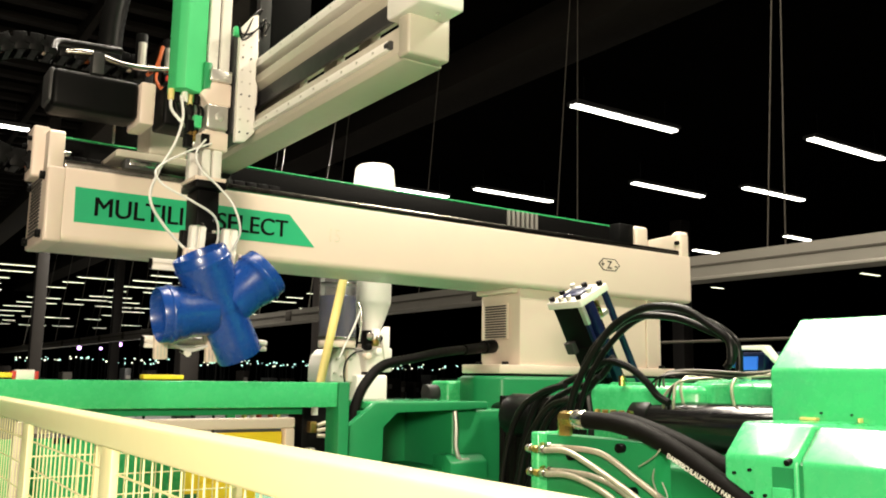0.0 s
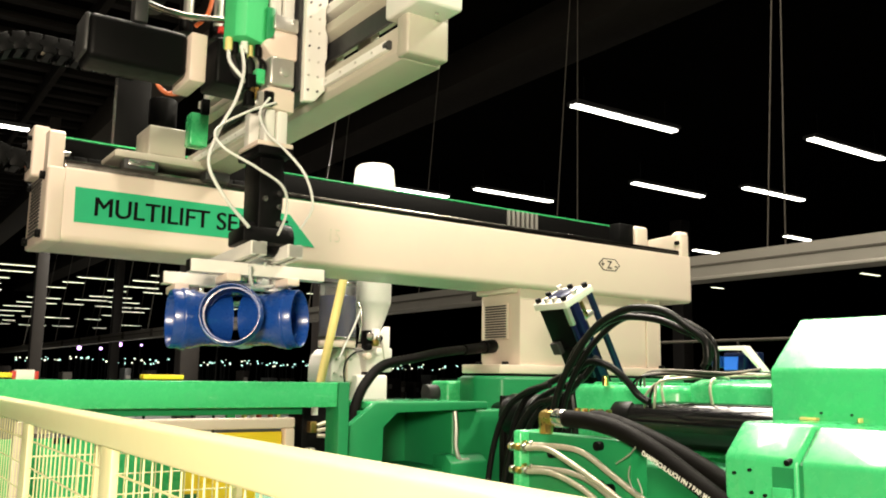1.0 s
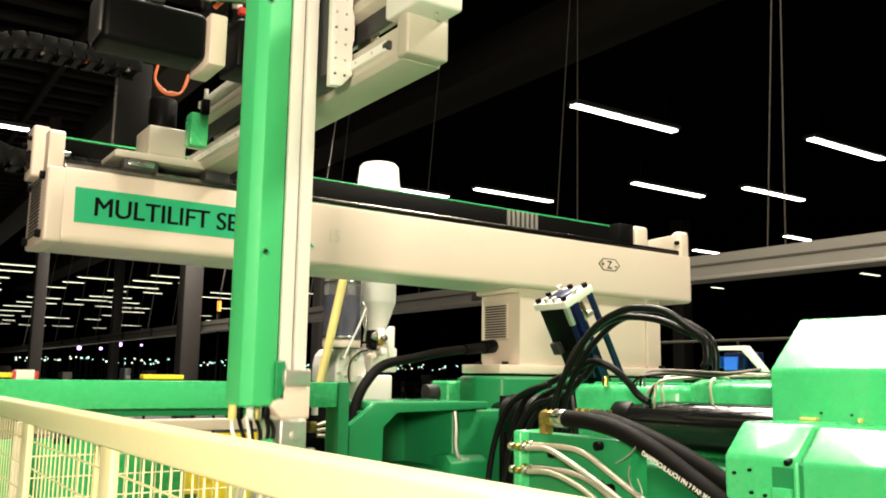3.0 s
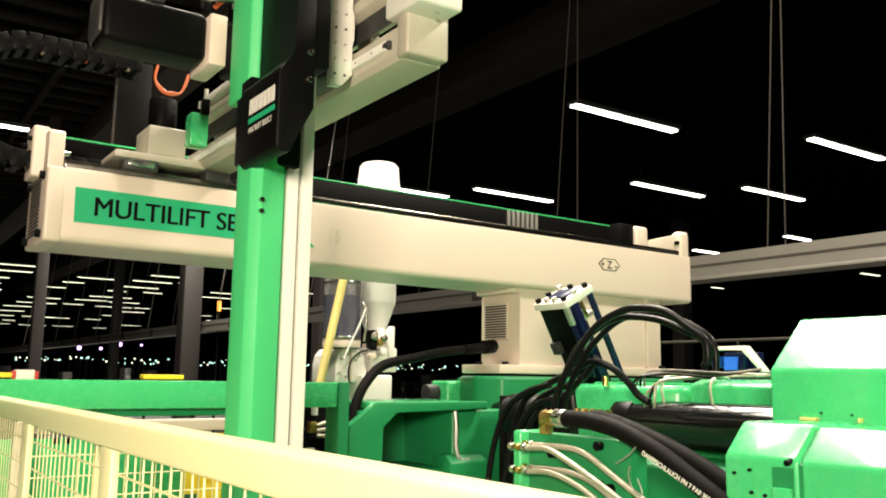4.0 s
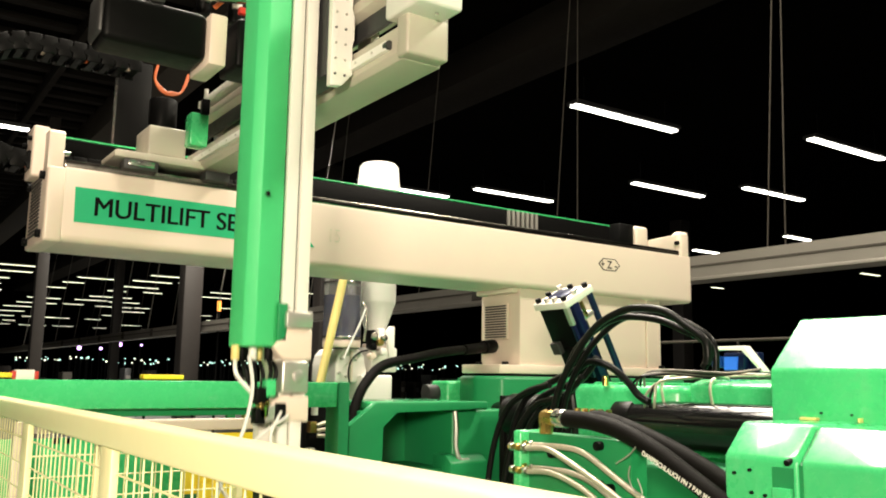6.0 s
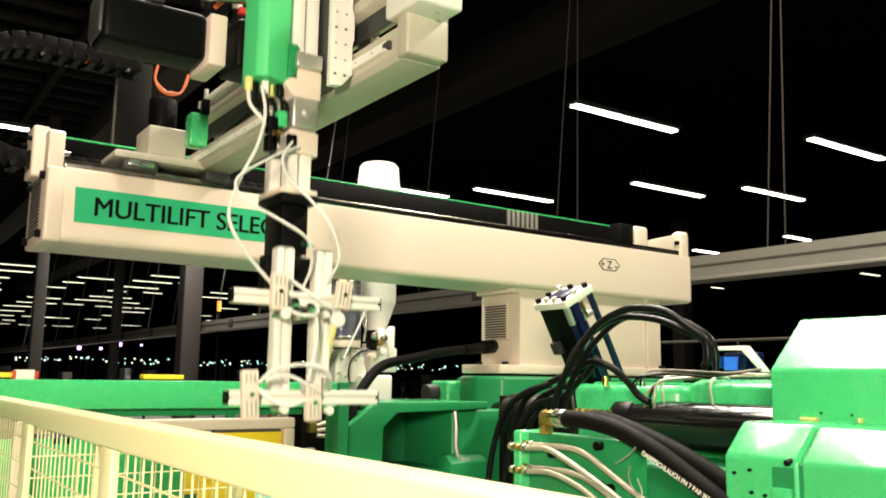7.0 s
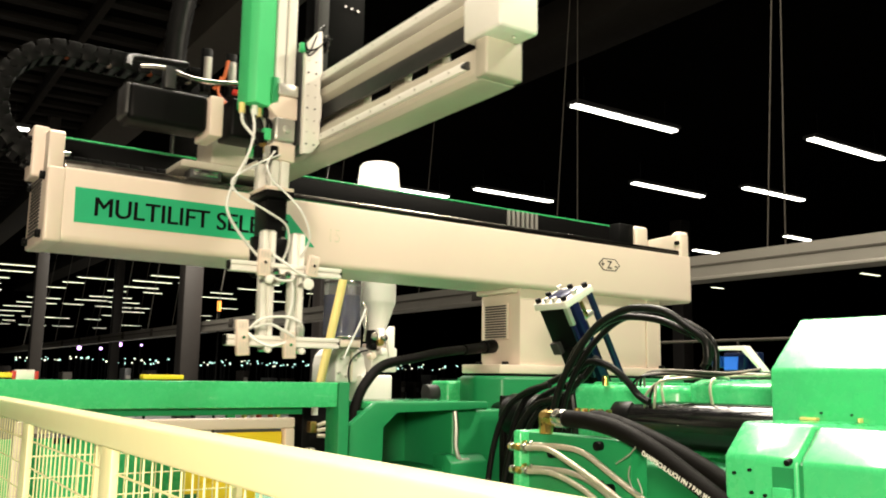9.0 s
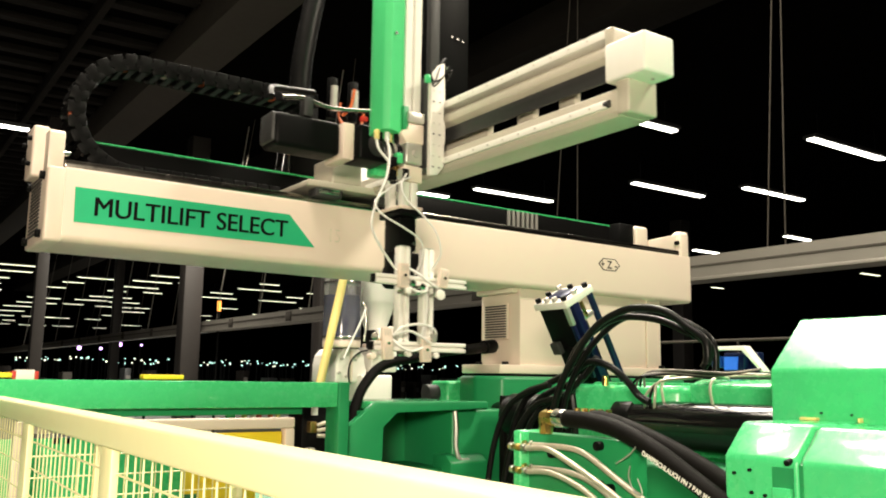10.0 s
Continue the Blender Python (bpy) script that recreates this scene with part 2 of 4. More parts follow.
def ceiling_light(x0, x1, y, z, material, w=0.085):
    t = thing("ceiling_light", ((x0 + x1) / 2, y, z), "long white fluorescent lamp hanging below the dark ceiling", "lamp", "hall ceiling lamps")
    part("housing", box(B(), x0, x1, y - 0.16, y + 0.16, z + 0.012, z + 0.09, 0.01), GREYDARK, t)
    part("tube", box(B(), x0 + 0.03, x1 - 0.03, y - w, y + w, z - 0.02 * w / 0.12, z + 0.01, 0), material, t, "glowing tube")
    for x in (x0 + 0.3, x1 - 0.3):
        part("wire", cyl(B(), (x, y, z + 0.09), (x, y, 7.6), 0.003, n=6), GREYDARK, t)


for x0, x1, y in [(10.64, 13.5, 11.3), (16.1, 18.95, 9.95), (13.48, 16.27, 18.15), (16.27, 19.05, 15.05), (18.95, 21.6, 13.65), (11.0, 13.56, 19.5), (0.0, 2.72, 19.45), (26.5, 28.0, 17.5), (26.7, 28.4, 21.6)]:
    ceiling_light(x0, x1, y, 7.0, LAMP)
for x0, x1, y in [(38.2, 39.8, 21.4), (38.2, 39.2, 29.8)]:
    ceiling_light(x0, x1, y, 7.0, FARLAMP, 0.06)
random.seed(4)
for y in (45, 48.5, 52, 55.5, 60, 64, 69, 74, 80, 87, 95, 103):
    for x0 in (1.5, 5.5, 9.6, 12.6, 15.1, 18.4, 23.0, 28, 33):
        if random.random() < 0.62:
            xa = x0 + random.uniform(-0.3, 0.3)
            ceiling_light(xa, xa + random.choice((1.2, 1.5, 2.2, 2.8)), y + random.uniform(-0.4, 0.4), 7.0, FARLAMP, 0.06)


def spot(name, x, y, z, r, material, label):
    t = thing(name, (x, y, z), label, "lamp", "distant lamps")
    part("lens", cyl(B(), (x, y - 0.06, z), (x, y, z), r, n=12), material, t)
    part("case", cyl(B(), (x, y, z), (x, y + 0.25, z), r * 1.2, r * 0.8, n=12), BLACK, t)
    part("pole", cyl(B(), (x, y + 0.12, 0), (x, y + 0.12, z - r), 0.03, n=6), BLACK, t)


for x, z, r in ((8.29, 3.005, 0.085), (9.19, 3.008, 0.06), (9.995, 3.21, 0.09), (10.94, 3.215, 0.04)):
    spot("stage_spotlight", x, 40.0, z, r, VIOLET, "distant violet-white spotlight on a dark pole")
for i in range(150):
    x = 8 + i * 0.205 + random.uniform(-0.3, 0.3)
    spot("machine_light", x, 56 + random.uniform(-3, 3), 2.72 + random.uniform(-0.22, 0.2), random.uniform(0.02, 0.05), random.choice((TEALGLOW, TEALGLOW, FARLAMP)), "small distant machine lamp on a post")
for i in range(30):
    x = 5 + i * 1.25 + random.uniform(-0.4, 0.4)
    h = random.uniform(1.2, 2.3)
    cab = thing("machine_cabinet", (x, 50, 0), "dark distant machine cabinet with lit panel", "cabinet", "distant machines")
    part("body", box(B(), x, x + random.uniform(0.3, 1.0), 50, 51.2, 0, h, 0.03), random.choice((GREYDARK, HALLCOL, HALLBEAM)), cab)
    part("panel", box(B(), x + 0.05, x + 0.28, 49.98, 50.0, h - 0.7, h - 0.4, 0), random.choice((CREAM, TRAY, GREYDARK)), cab)

tray = thing("cable_tray", (7, 20, 3.0), "long pale grey sheet metal tray hung on wires", "cable tray")
part("channel", prism(B(), [(6.85, 3.18), (6.85, 2.955), (7.25, 2.955), (7.25, 3.18), (7.21, 3.18), (7.21, 2.99), (6.89, 2.99), (6.89, 3.18)], "y", 1.5, 54, 0), TRAY, tray)
part("lower_lip", box(B(), 6.83, 6.86, 1.5, 54, 2.935, 2.965, 0.003), TRAY, tray)
part("cable_run", tube(B(), [(7.0, 2 + k * 4.0, 3.02 + 0.01 * (k % 2)) for k in range(13)], 0.03, 8, 4), RUBBER, tray)
part("side_rib", box(B(), 6.842, 6.851, 1.5, 54, 3.07, 3.09, 0.002), HALLBEAM, tray)
for k in range(12):
    part("joint_plate", box(B(), 6.84, 6.852, 3.0 + k * 3.0, 3.25 + k * 3.0, 2.975, 3.165, 0.002), HALLBEAM, tray)
for ya, yb in [(7.37, 7.79), (10.22, 10.81), (4.52, 4.81), (4.5, 4.62), (13.04, 13.8), (7.31, 7.37), (21.26, 22.8), (24.07, 26.2), (28.39, 32.81), (17.67, 19.51), (16.13, 17.01)]:
    part("hanger", cyl(B(), (7.0, yb, 3.17), (7.0, ya, 7.6), 0.007, n=6), HALLBEAM, tray)

for k in range(11):
    y = 14.8 + 2.3 * k + 0.09 * k * k
    part("hanger", cyl(B(), (7.1, y, 3.17), (7.1, y * 0.925, 7.6), 0.010, n=6), TRAY, tray)
warn = thing("warning_lamp", (8.0, 22.0, 0), "small orange glowing lamp on a dark stand", "lamp")
part("lens", cyl(B(), (7.10, 19.6, 3.42), (7.10, 19.6, 3.66), 0.045, n=14), glow("orange_lamp", (1.0, 0.35, 0.06), 1.2), warn)
part("stand", cyl(B(), (7.10, 19.6, 0.0), (7.10, 19.6, 3.42), 0.03, n=8), BLACK, warn)

# ---- robot gantry: beam on its pedestal ----
def lean(bm, k=0.005, x0=0.6):
    """The beam hangs a few millimetres lower towards its free end."""
    for v in bm.verts:
        v.co.z -= k * (v.co.x - x0)
    return bm


gantry = thing("robot_beam", (2.3, 3.5, 2.0), "long cream painted steel robot beam on a pedestal, with green name sticker", "robot beam")
bp = [(3.36, 2.447), (3.366, 2.433), (3.38, 2.427), (3.735, 2.427), (3.735, 2.708), (3.36, 2.708)]
part("beam", lean(prism(B(), bp, "x", 0.60, 4.12, 0.007, 3)), CREAM, gantry)
ep = part("end_plate", box(B(), 0.54, 0.606, 3.357, 3.738, 2.424, 2.706, 0.011, 3), CREAM, gantry)
for i in range(16):
    z = 2.462 + i * 0.0142
    part("vent_slat", box(B(), 0.536, 0.547, 3.46, 3.66, z, z + 0.007, 0), GREYDARK, ep)
for y, z in ((3.41, 2.455), (3.41, 2.675), (3.69, 2.455), (3.69, 2.675)):
    part("bolt", cyl(B(), (0.522, y, z), (0.548, y, z), 0.016, n=12, bev=0.003), BLACK, gantry)
bm = prism(B(), [(3.362, 2.69), (3.362, 2.835), (3.375, 2.845), (3.44, 2.845), (3.44, 2.69)], "x", 0.537, 0.594, 0.006, 2)
part("end_bracket", bm, CREAM, gantry)
part("end_bracket", box(B(), 0.505, 0.566, 3.52, 3.66, 2.69, 2.892, 0.010, 3), CREAM, gantry)
for y, z in ((3.54, 2.84), (3.64, 2.83), (3.54, 2.74), (3.64, 2.77)):
    part("bolt", cyl(B(), (0.488, y, z), (0.507, y, z), 0.010, n=10, bev=0.002), BLACK, gantry)
part("bumper", cyl(B(), (0.594, 3.40, 2.765), (0.618, 3.40, 2.765), 0.010, n=12), STEEL, gantry)
bm = lean(box(B(), 4.03, 4.12, 3.362, 3.43, 2.69, 2.858, 0.024, 4))
part("end_bracket", bm, CREAM, gantry)
part("end_bracket", lean(prism(B(), [(3.78, 2.70), (3.79, 2.777), (4.035, 2.838), (4.035, 2.70)], "y", 3.385, 3.42, 0.003)), CREAM, gantry)
part("end_bracket", lean(box(B(), 3.68, 3.785, 3.385, 3.47, 2.70, 2.852, 0.018, 3)), CREAM, gantry)
part("bolt", cyl(B(), (4.02, 3.366, 2.767), (4.02, 3.386, 2.767), 0.013, n=12), BLACK, gantry)
part("rail_cover", lean(box(B(), 0.62, 4.04, 3.385, 3.70, 2.706, 2.725, 0.004)), BLACK, gantry)
part("guide_rail", lean(box(B(), 0.60, 4.03, 3.368, 3.384, 2.7085, 2.738, 0.004)), RAILSTEEL, gantry, "bright ground guide rail")
part("rear_cover", lean(box(B(), 0.63, 3.93, 3.705, 3.722, 2.70, 2.90, 0.003)), BLACK, gantry)
part("rear_trim", lean(box(B(), 0.63, 3.93, 3.70, 3.727, 2.902, 2.910, 0.002)), GREEN, gantry, "thin green edge strip")
part("front_trim", lean(box(B(), 2.16, 3.56, 3.388, 3.396, 2.726, 2.736, 0.002)), GREEN, gantry, "thin green edge strip")
part("stop_block", lean(box(B(), 3.56, 3.675, 3.40, 3.48, 2.72, 2.855, 0.006)), BLACK, gantry)
for i in range(7):
    part("grille_bar", box(B(), 2.98 + i * 0.034, 2.998 + i * 0.034, 3.694, 3.704, 2.80, 2.89, 0), ALU, gantry)
for i in range(22):
    x = 0.75 + i * 0.148
    part("screw", cyl(B(), (x, 3.45, 2.724), (x, 3.45, 2.731), 0.008, n=8), STEEL, gantry)
stk = part("sticker", prism(B(), [(0.643, 2.503), (0.640, 2.636), (1.506, 2.634), (1.629, 2.503)], "y", 3.3575, 3.36, 0), STICKER, gantry, "green name sticker")
for dx, dz, y in ((-0.0018, 0.0, 3.3566), (0.0018, 0.0010, 3.3563)):
    words("lettering", "MULTILIFT SELECT", 0.1025, pose(0.7075 + dx, y, 2.534 + dz) @ FRONT, INK, stk, "black lettering", 0.945)
words("size_number", "15", 0.082, pose(1.690, 3.3590, 2.537) @ FRONT, FAINT, gantry, "faint green outlined number", 0.8, thick=0.0002)
words("size_number", "15", 0.070, pose(1.691, 3.3584, 2.541) @ FRONT, CREAM, gantry, "", 0.88, thick=0.0002, weight=-0.001)
hexo = [(3.349, 2.583), (3.385, 2.617), (3.48, 2.617), (3.516, 2.583), (3.48, 2.549), (3.385, 2.549)]
part("axis_sign", prism(B(), hexo, "y", 3.3585, 3.36, 0), INK, gantry)
part("axis_sign_field", prism(B(), [(3.433 + (x - 3.433) * 0.9, 2.583 + (z - 2.583) * 0.86) for x, z in hexo], "y", 3.3575, 3.3584, 0), CREAM, gantry)
words("axis_mark", "Z", 0.06, pose(3.415, 3.3572, 2.562) @ FRONT, INK, gantry, "", 0.95, weight=0.001)
words("axis_mark", "+", 0.05, pose(3.366, 3.3572, 2.566) @ FRONT, INK, gantry, "", 1.0, weight=0.001)
words("axis_mark", "-", 0.06, pose(3.470, 3.3572, 2.562) @ FRONT, INK, gantry, "", 1.2, weight=0.001)
part("pedestal", box(B(), 2.842, 3.91, 3.42, 3.752, 2.018, 2.424, 0.008), CREAM, gantry)
part("pedestal_flange", box(B(), 2.80, 2.842, 3.43, 3.745, 2.392, 2.428, 0.006), CREAM, gantry)
part("pedestal_rib", box(B(), 3.78, 3.80, 3.408, 3.42, 2.02, 2.412, 0.003), CREAM, gantry)
part("base_plate", box(B(), 2.69, 4.0, 3.395, 3.72, 1.975, 2.02, 0.006), CREAM, gantry)
vf = part("vent_frame", box(B(), 2.824, 2.831, 3.50, 3.695, 2.155, 2.342, 0.002), CREAM, gantry)
for i in range(13):
    z = 2.163 + i * 0.0135
    part("vent_slat", box(B(), 2.815, 2.826, 3.512, 3.683, z, z + 0.0065, 0), GREYDARK, vf)
for x, y in ((2.76, 3.44), (2.76, 3.66), (3.3, 3.41), (3.9, 3.41)):
    part("bolt", cyl(B(), (x, y, 2.018), (x, y, 2.036), 0.018, n=10, bev=0.002), BLACK, gantry)

# ---- fixed machine ----
machine = thing("moulding_machine", (2.6, 3.3, 0), "green painted injection moulding machine, fixed platen side", "machine")
# Platen, bed and hood take the darker green in place of the shade on them
part("platen", prism(B(), [(2.60, 3.62), (2.55, 3.42), (2.62, 3.28), (3.95, 3.28), (3.95, 3.62)], "z", 0.3, 1.962, 0.02, 3), SHADEGREEN, machine)
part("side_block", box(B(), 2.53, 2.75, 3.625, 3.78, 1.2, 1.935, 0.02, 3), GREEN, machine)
part("rear_block", box(B(), 2.75, 3.9, 3.63, 3.85, 1.2, 1.95, 0.01), SHADEGREEN, machine)
part("bed", box(B(), 1.95, 3.9, -3.0, 8.0, 0.02, 1.2, 0.02, 2), SHADEGREEN, machine)
part("side_pin", cyl(B(), (2.46, 3.72, 1.87), (2.53, 3.72, 1.87), 0.045, n=16, bev=0.006), GREYDARK, machine)
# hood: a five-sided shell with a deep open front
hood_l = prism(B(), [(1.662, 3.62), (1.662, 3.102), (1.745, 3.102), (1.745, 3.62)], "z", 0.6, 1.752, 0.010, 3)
part("hood_side", hood_l, SHADEGREEN, machine)
part("hood_frame", prism(B(), [(1.664, 0.6), (1.664, 1.755), (1.79, 1.848), (2.36, 1.848), (2.36, 1.812), (1.885, 1.812), (1.815, 1.75), (1.815, 0.6)], "y", 3.06, 3.10, 0.007, 2), SHADEGREEN, machine)
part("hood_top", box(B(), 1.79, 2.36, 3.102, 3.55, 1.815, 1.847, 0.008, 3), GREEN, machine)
part("hood_liner", box(B(), 1.738, 1.76, 3.10, 3.52, 0.6, 1.81, 0.004), SHADEGREEN, machine)
part("hood_back", box(B(), 1.735, 2.36, 3.52, 3.56, 0.6, 1.81, 0.006), SHADEGREEN, machine)
part("hood_shelf", box(B(), 1.80, 2.36, 3.12, 3.52, 1.50, 1.56, 0.01), SHADEGREEN, machine)
part("hood_step", prism(B(), [(3.06, 0.6), (3.06, 1.59), (3.10, 1.62), (3.2, 1.62), (3.2, 0.6)], "x", 2.16, 2.36, 0.008), SHADEGREEN, machine)
part("hood_jamb", box(B(), 2.215, 2.58, 3.13, 3.54, 0.6, 1.81, 0.012, 3), SHADEGREEN, machine)
part("hood_pipe", tube(B(), [(2.20, 3.09, 1.81), (2.203, 3.085, 1.74), (2.205, 3.085, 1.65), (2.225, 3.08, 1.60), (2.27, 3.08, 1.595)], 0.010, 8), ALU, machine)
part("lamp_dot", cyl(B(), (2.06, 3.50, 1.64), (2.06, 3.519, 1.64), 0.006, n=8), STEEL, machine)
part("tie_bar", cyl(B(), (2.75, 2.5, 1.75), (2.75, 3.3, 1.75), 0.055, n=24), STEEL, machine)
part("tie_bar_sleeve", cyl(B(), (2.52, 2.95, 1.78), (2.62, 3.30, 1.78), 0.06, n=24), RUBBER, machine)
part("tie_bar_nut", cyl(B(), (2.46, 2.80, 1.79), (2.46, 3.0, 1.79), 0.095, n=28, bev=0.01), RUBBER, machine)
for i in range(15):
    part("bellows_fold", box(B(), 2.42 + 0.006 * (i % 2), 2.9, 2.52 + i * 0.036, 2.555 + i * 0.036, 1.25, 1.875 - 0.006 * (i % 2), 0.006), HOSEBLACK, machine)

hose = thing("exhaust_hose", (1.9, 3.25, 1.9), "thick black ribbed hose curving down beside the hood", "hose")
part("tube", tube(B(), [(1.70, 3.13, 1.70), (1.745, 3.16, 1.83), (1.81, 3.19, 1.925), (1.93, 3.25, 2.0), (2.108, 3.28, 2.035), (2.294, 3.36, 2.065), (2.55, 3.52, 2.09)], 0.0205, 12, 16, ribs=0.11), HOSEBLACK, hose)
part("collar", cyl(B(), (2.56, 3.52, 2.09), (2.75, 3.60, 2.11), 0.026, n=20, bev=0.004), HOSEBLACK, hose)
part("socket", cyl(B(), (2.74, 3.597, 2.11), (2.83, 3.63, 2.12), 0.036, n=20, bev=0.004), BLACK, hose)

# ---- clamp covers ----
clamp = thing("clamp_cover", (2.2, 0.6, 1.2), "bright green painted sheet metal hood over the clamping unit", "machine cover")
part("upper_cover", prism(B(), [(2.022, 1.2), (2.022, 1.984), (2.168, 2.124), (3.2, 2.124), (3.2, 1.2)], "y", -1.5, 1.40, 0.010, 3), GREEN, clamp)
lc = part("lower_cover", prism(B(), [(1.716, 1.0), (1.716, 1.781), (1.790, 1.857), (2.018, 1.857), (2.018, 1.0)], "y", 1.128, 1.32, 0.010, 3), GREEN, clamp)
part("lower_cover", prism(B(), [(1.716, 1.0), (1.716, 1.779), (1.790, 1.854), (2.018, 1.854), (2.018, 1.0)], "y", -1.5, 1.120, 0.008, 3), GREEN, clamp)
part("seam", prism(B(), [(1.722, 1.0), (1.722, 1.772), (1.794, 1.846), (2.01, 1.846), (2.01, 1.0)], "y", 1.119, 1.129, 0), SHADEGREEN, clamp)
# Thin slab in the darker green that paints the shade of a hollow
part("recess", box(B(), 1.7135, 1.7165, 1.138, 1.19, 1.62, 1.765, 0), SHADEGREEN, clamp)
part("recess_flap", box(B(), 1.701, 1.716, 1.14, 1.184, 1.62, 1.722, 0.003), GREEN, clamp)
for y, z in ((1.248, 1.752), (1.29, 1.742), (1.245, 1.703), (1.21, 1.70), (0.98, 1.70)):
    part("rivet", cyl(B(), (1.710, y, z), (1.718, y, z), 0.004, n=10), INK, lc)
part("lock", cyl(B(), (1.704, 1.147, 1.776), (1.722, 1.147, 1.780), 0.007, n=12), BLACK, clamp)
for y, z in ((1.255, 1.876), (1.175, 1.874)):
    part("screw", cyl(B(), (2.017, y, z), (2.024, y, z), 0.003, n=8), INK, clamp)
part("catch", box(B(), 2.005, 2.024, 1.262, 1.308, 1.857, 1.864, 0.002), PALEYEL, clamp)
part("catch", box(B(), 2.005, 2.024, 1.148, 1.153, 1.857, 1.868, 0.001), PALEYEL, clamp)
part("rear_housing", prism(B(), [(2.36, 1.7), (2.36, 1.94), (2.42, 1.958), (2.9, 1.958), (2.9, 1.7)], "y", 1.40, 1.95, 0.015, 3), GREEN, clamp)
part("rear_slope", prism(B(), [(1.40, 1.94), (1.40, 1.992), (1.44, 1.992), (1.62, 1.945), (1.62, 1.93)], "x", 2.36, 2.9, 0.006, 2), GREEN, clamp)

# ---- moving platen with its hoses ----
plat = thing("moving_platen", (2.4, 2.4, 1.2), "green moving mould platen carrying hydraulic hoses", "platen")
part("block", prism(B(), [(2.28, 2.05), (2.34, 1.95), (3.6, 1.95), (3.6, 2.47), (2.30, 2.47), (2.26, 2.40)], "z", 1.0, 1.935, 0.03, 3), GREEN, plat)
part("raised_plate", box(B(), 2.30, 2.9, 2.10, 2.34, 1.93, 1.943, 0.006), GREEN, plat)
part("cylinder", cyl(B(), (2.32, 2.13, 1.802), (2.32, 1.2, 1.802), 0.080, n=48), LACQUER, plat)
part("cylinder_collar", cyl(B(), (2.32, 2.21, 1.802), (2.32, 2.12, 1.802), 0.088, n=40, bev=0.01), RUBBER, plat)
part("lower_body", box(B(), 2.06, 2.3, 1.45, 2.20, 1.2, 1.70, 0.02, 3), SHADEGREEN, plat)
part("bracket", box(B(), 1.735, 1.80, 1.63, 2.07, 1.30, 1.79, 0.006), SHADEGREEN, plat)
part("bracket_edge", box(B(), 1.70, 1.80, 2.045, 2.08, 1.30, 1.795, 0.008, 3), GREEN, plat)
for y, z in ((1.74, 1.77), (1.70, 1.66), (1.74, 1.665), (1.93, 1.735)):
    part("bolt", cyl(B(), (1.715, y, z), (1.737, y, z), 0.013, n=12, bev=0.002), BLACK, plat)
SIL = [((1.996, 1.747), (1.908, 1.751), (1.825, 1.726), (1.715, 1.683), (1.613, 1.637), (1.50, 1.58)), ((2.0, 1.755), (1.86, 1.757), (1.779, 1.745), (1.672, 1.695), (1.574, 1.649), (1.46, 1.60)), ((1.99, 1.68), (1.898, 1.686), (1.804, 1.668), (1.716, 1.633), (1.62, 1.56)), ((2.0, 1.688), (1.86, 1.690), (1.76, 1.672), (1.67, 1.628), (1.58, 1.56))]
for i, path in enumerate(SIL):
    x = 1.685 + 0.03 * (i % 2)
    bh = part("braided_hose", tube(B(), [(x, y, z) for y, z in path], 0.0085, 10, 10), SILVERHOSE, plat, "silver braided hose")
    y0, z0 = path[0]
    for k in range(3):
        part("hose_nut", cyl(B(), (x, y0 + 0.005 + k * 0.028, z0), (x, y0 + 0.022 + k * 0.028, z0), 0.013 - 0.002 * (k % 2), n=6, bev=0.001), STEEL if k != 1 else BRASS, bh)
part("big_hose", tube(B(), [(1.72, 1.90, 1.838), (1.72, 1.83, 1.838), (1.72, 1.753, 1.834), (1.72, 1.647, 1.815), (1.72, 1.531, 1.772), (1.72, 1.425, 1.718), (1.72, 1.30, 1.650), (1.72, 1.2, 1.58)], 0.0245, 16, 10), HOSEBLACK, plat, "thick black rubber steam hose")
part("big_hose", tube(B(), [(1.79, 1.83, 1.838), (1.79, 1.77, 1.836), (1.79, 1.642, 1.806), (1.79, 1.509, 1.763), (1.79, 1.372, 1.704), (1.79, 1.25, 1.63)], 0.0245, 16, 10), HOSEBLACK, plat, "thick black rubber steam hose")
part("hose_ferrule", cyl(B(), (1.72, 1.86, 1.838), (1.72, 1.905, 1.838), 0.027, n=20, bev=0.003), STEEL, plat)
part("hose_elbow", cyl(B(), (1.72, 1.905, 1.838), (1.72, 1.96, 1.838), 0.023, n=8, bev=0.004), BRASS, plat, "brass hose elbow")
part("hose_elbow", cyl(B(), (1.72, 1.95, 1.85), (1.72, 1.95, 1.79), 0.021, n=8, bev=0.004), BRASS, plat)
for i in range(5):
    part("valve_cap", cyl(B(), (1.80, 1.90 - i * 0.032, 1.846), (1.80, 1.90 - i * 0.032, 1.866), 0.009, n=8), BRASS, plat)
words("hose_print", "DAMPFSCHLAUCH PN 7 BAR MA", 0.0165, pose(1.6953, 1.556, 1.7625) @ pose(0, 0, 0, 24) @ SIDE, WHITE, plat, "white print along the hose", 0.95, thick=0.0003, weight=0.0006)
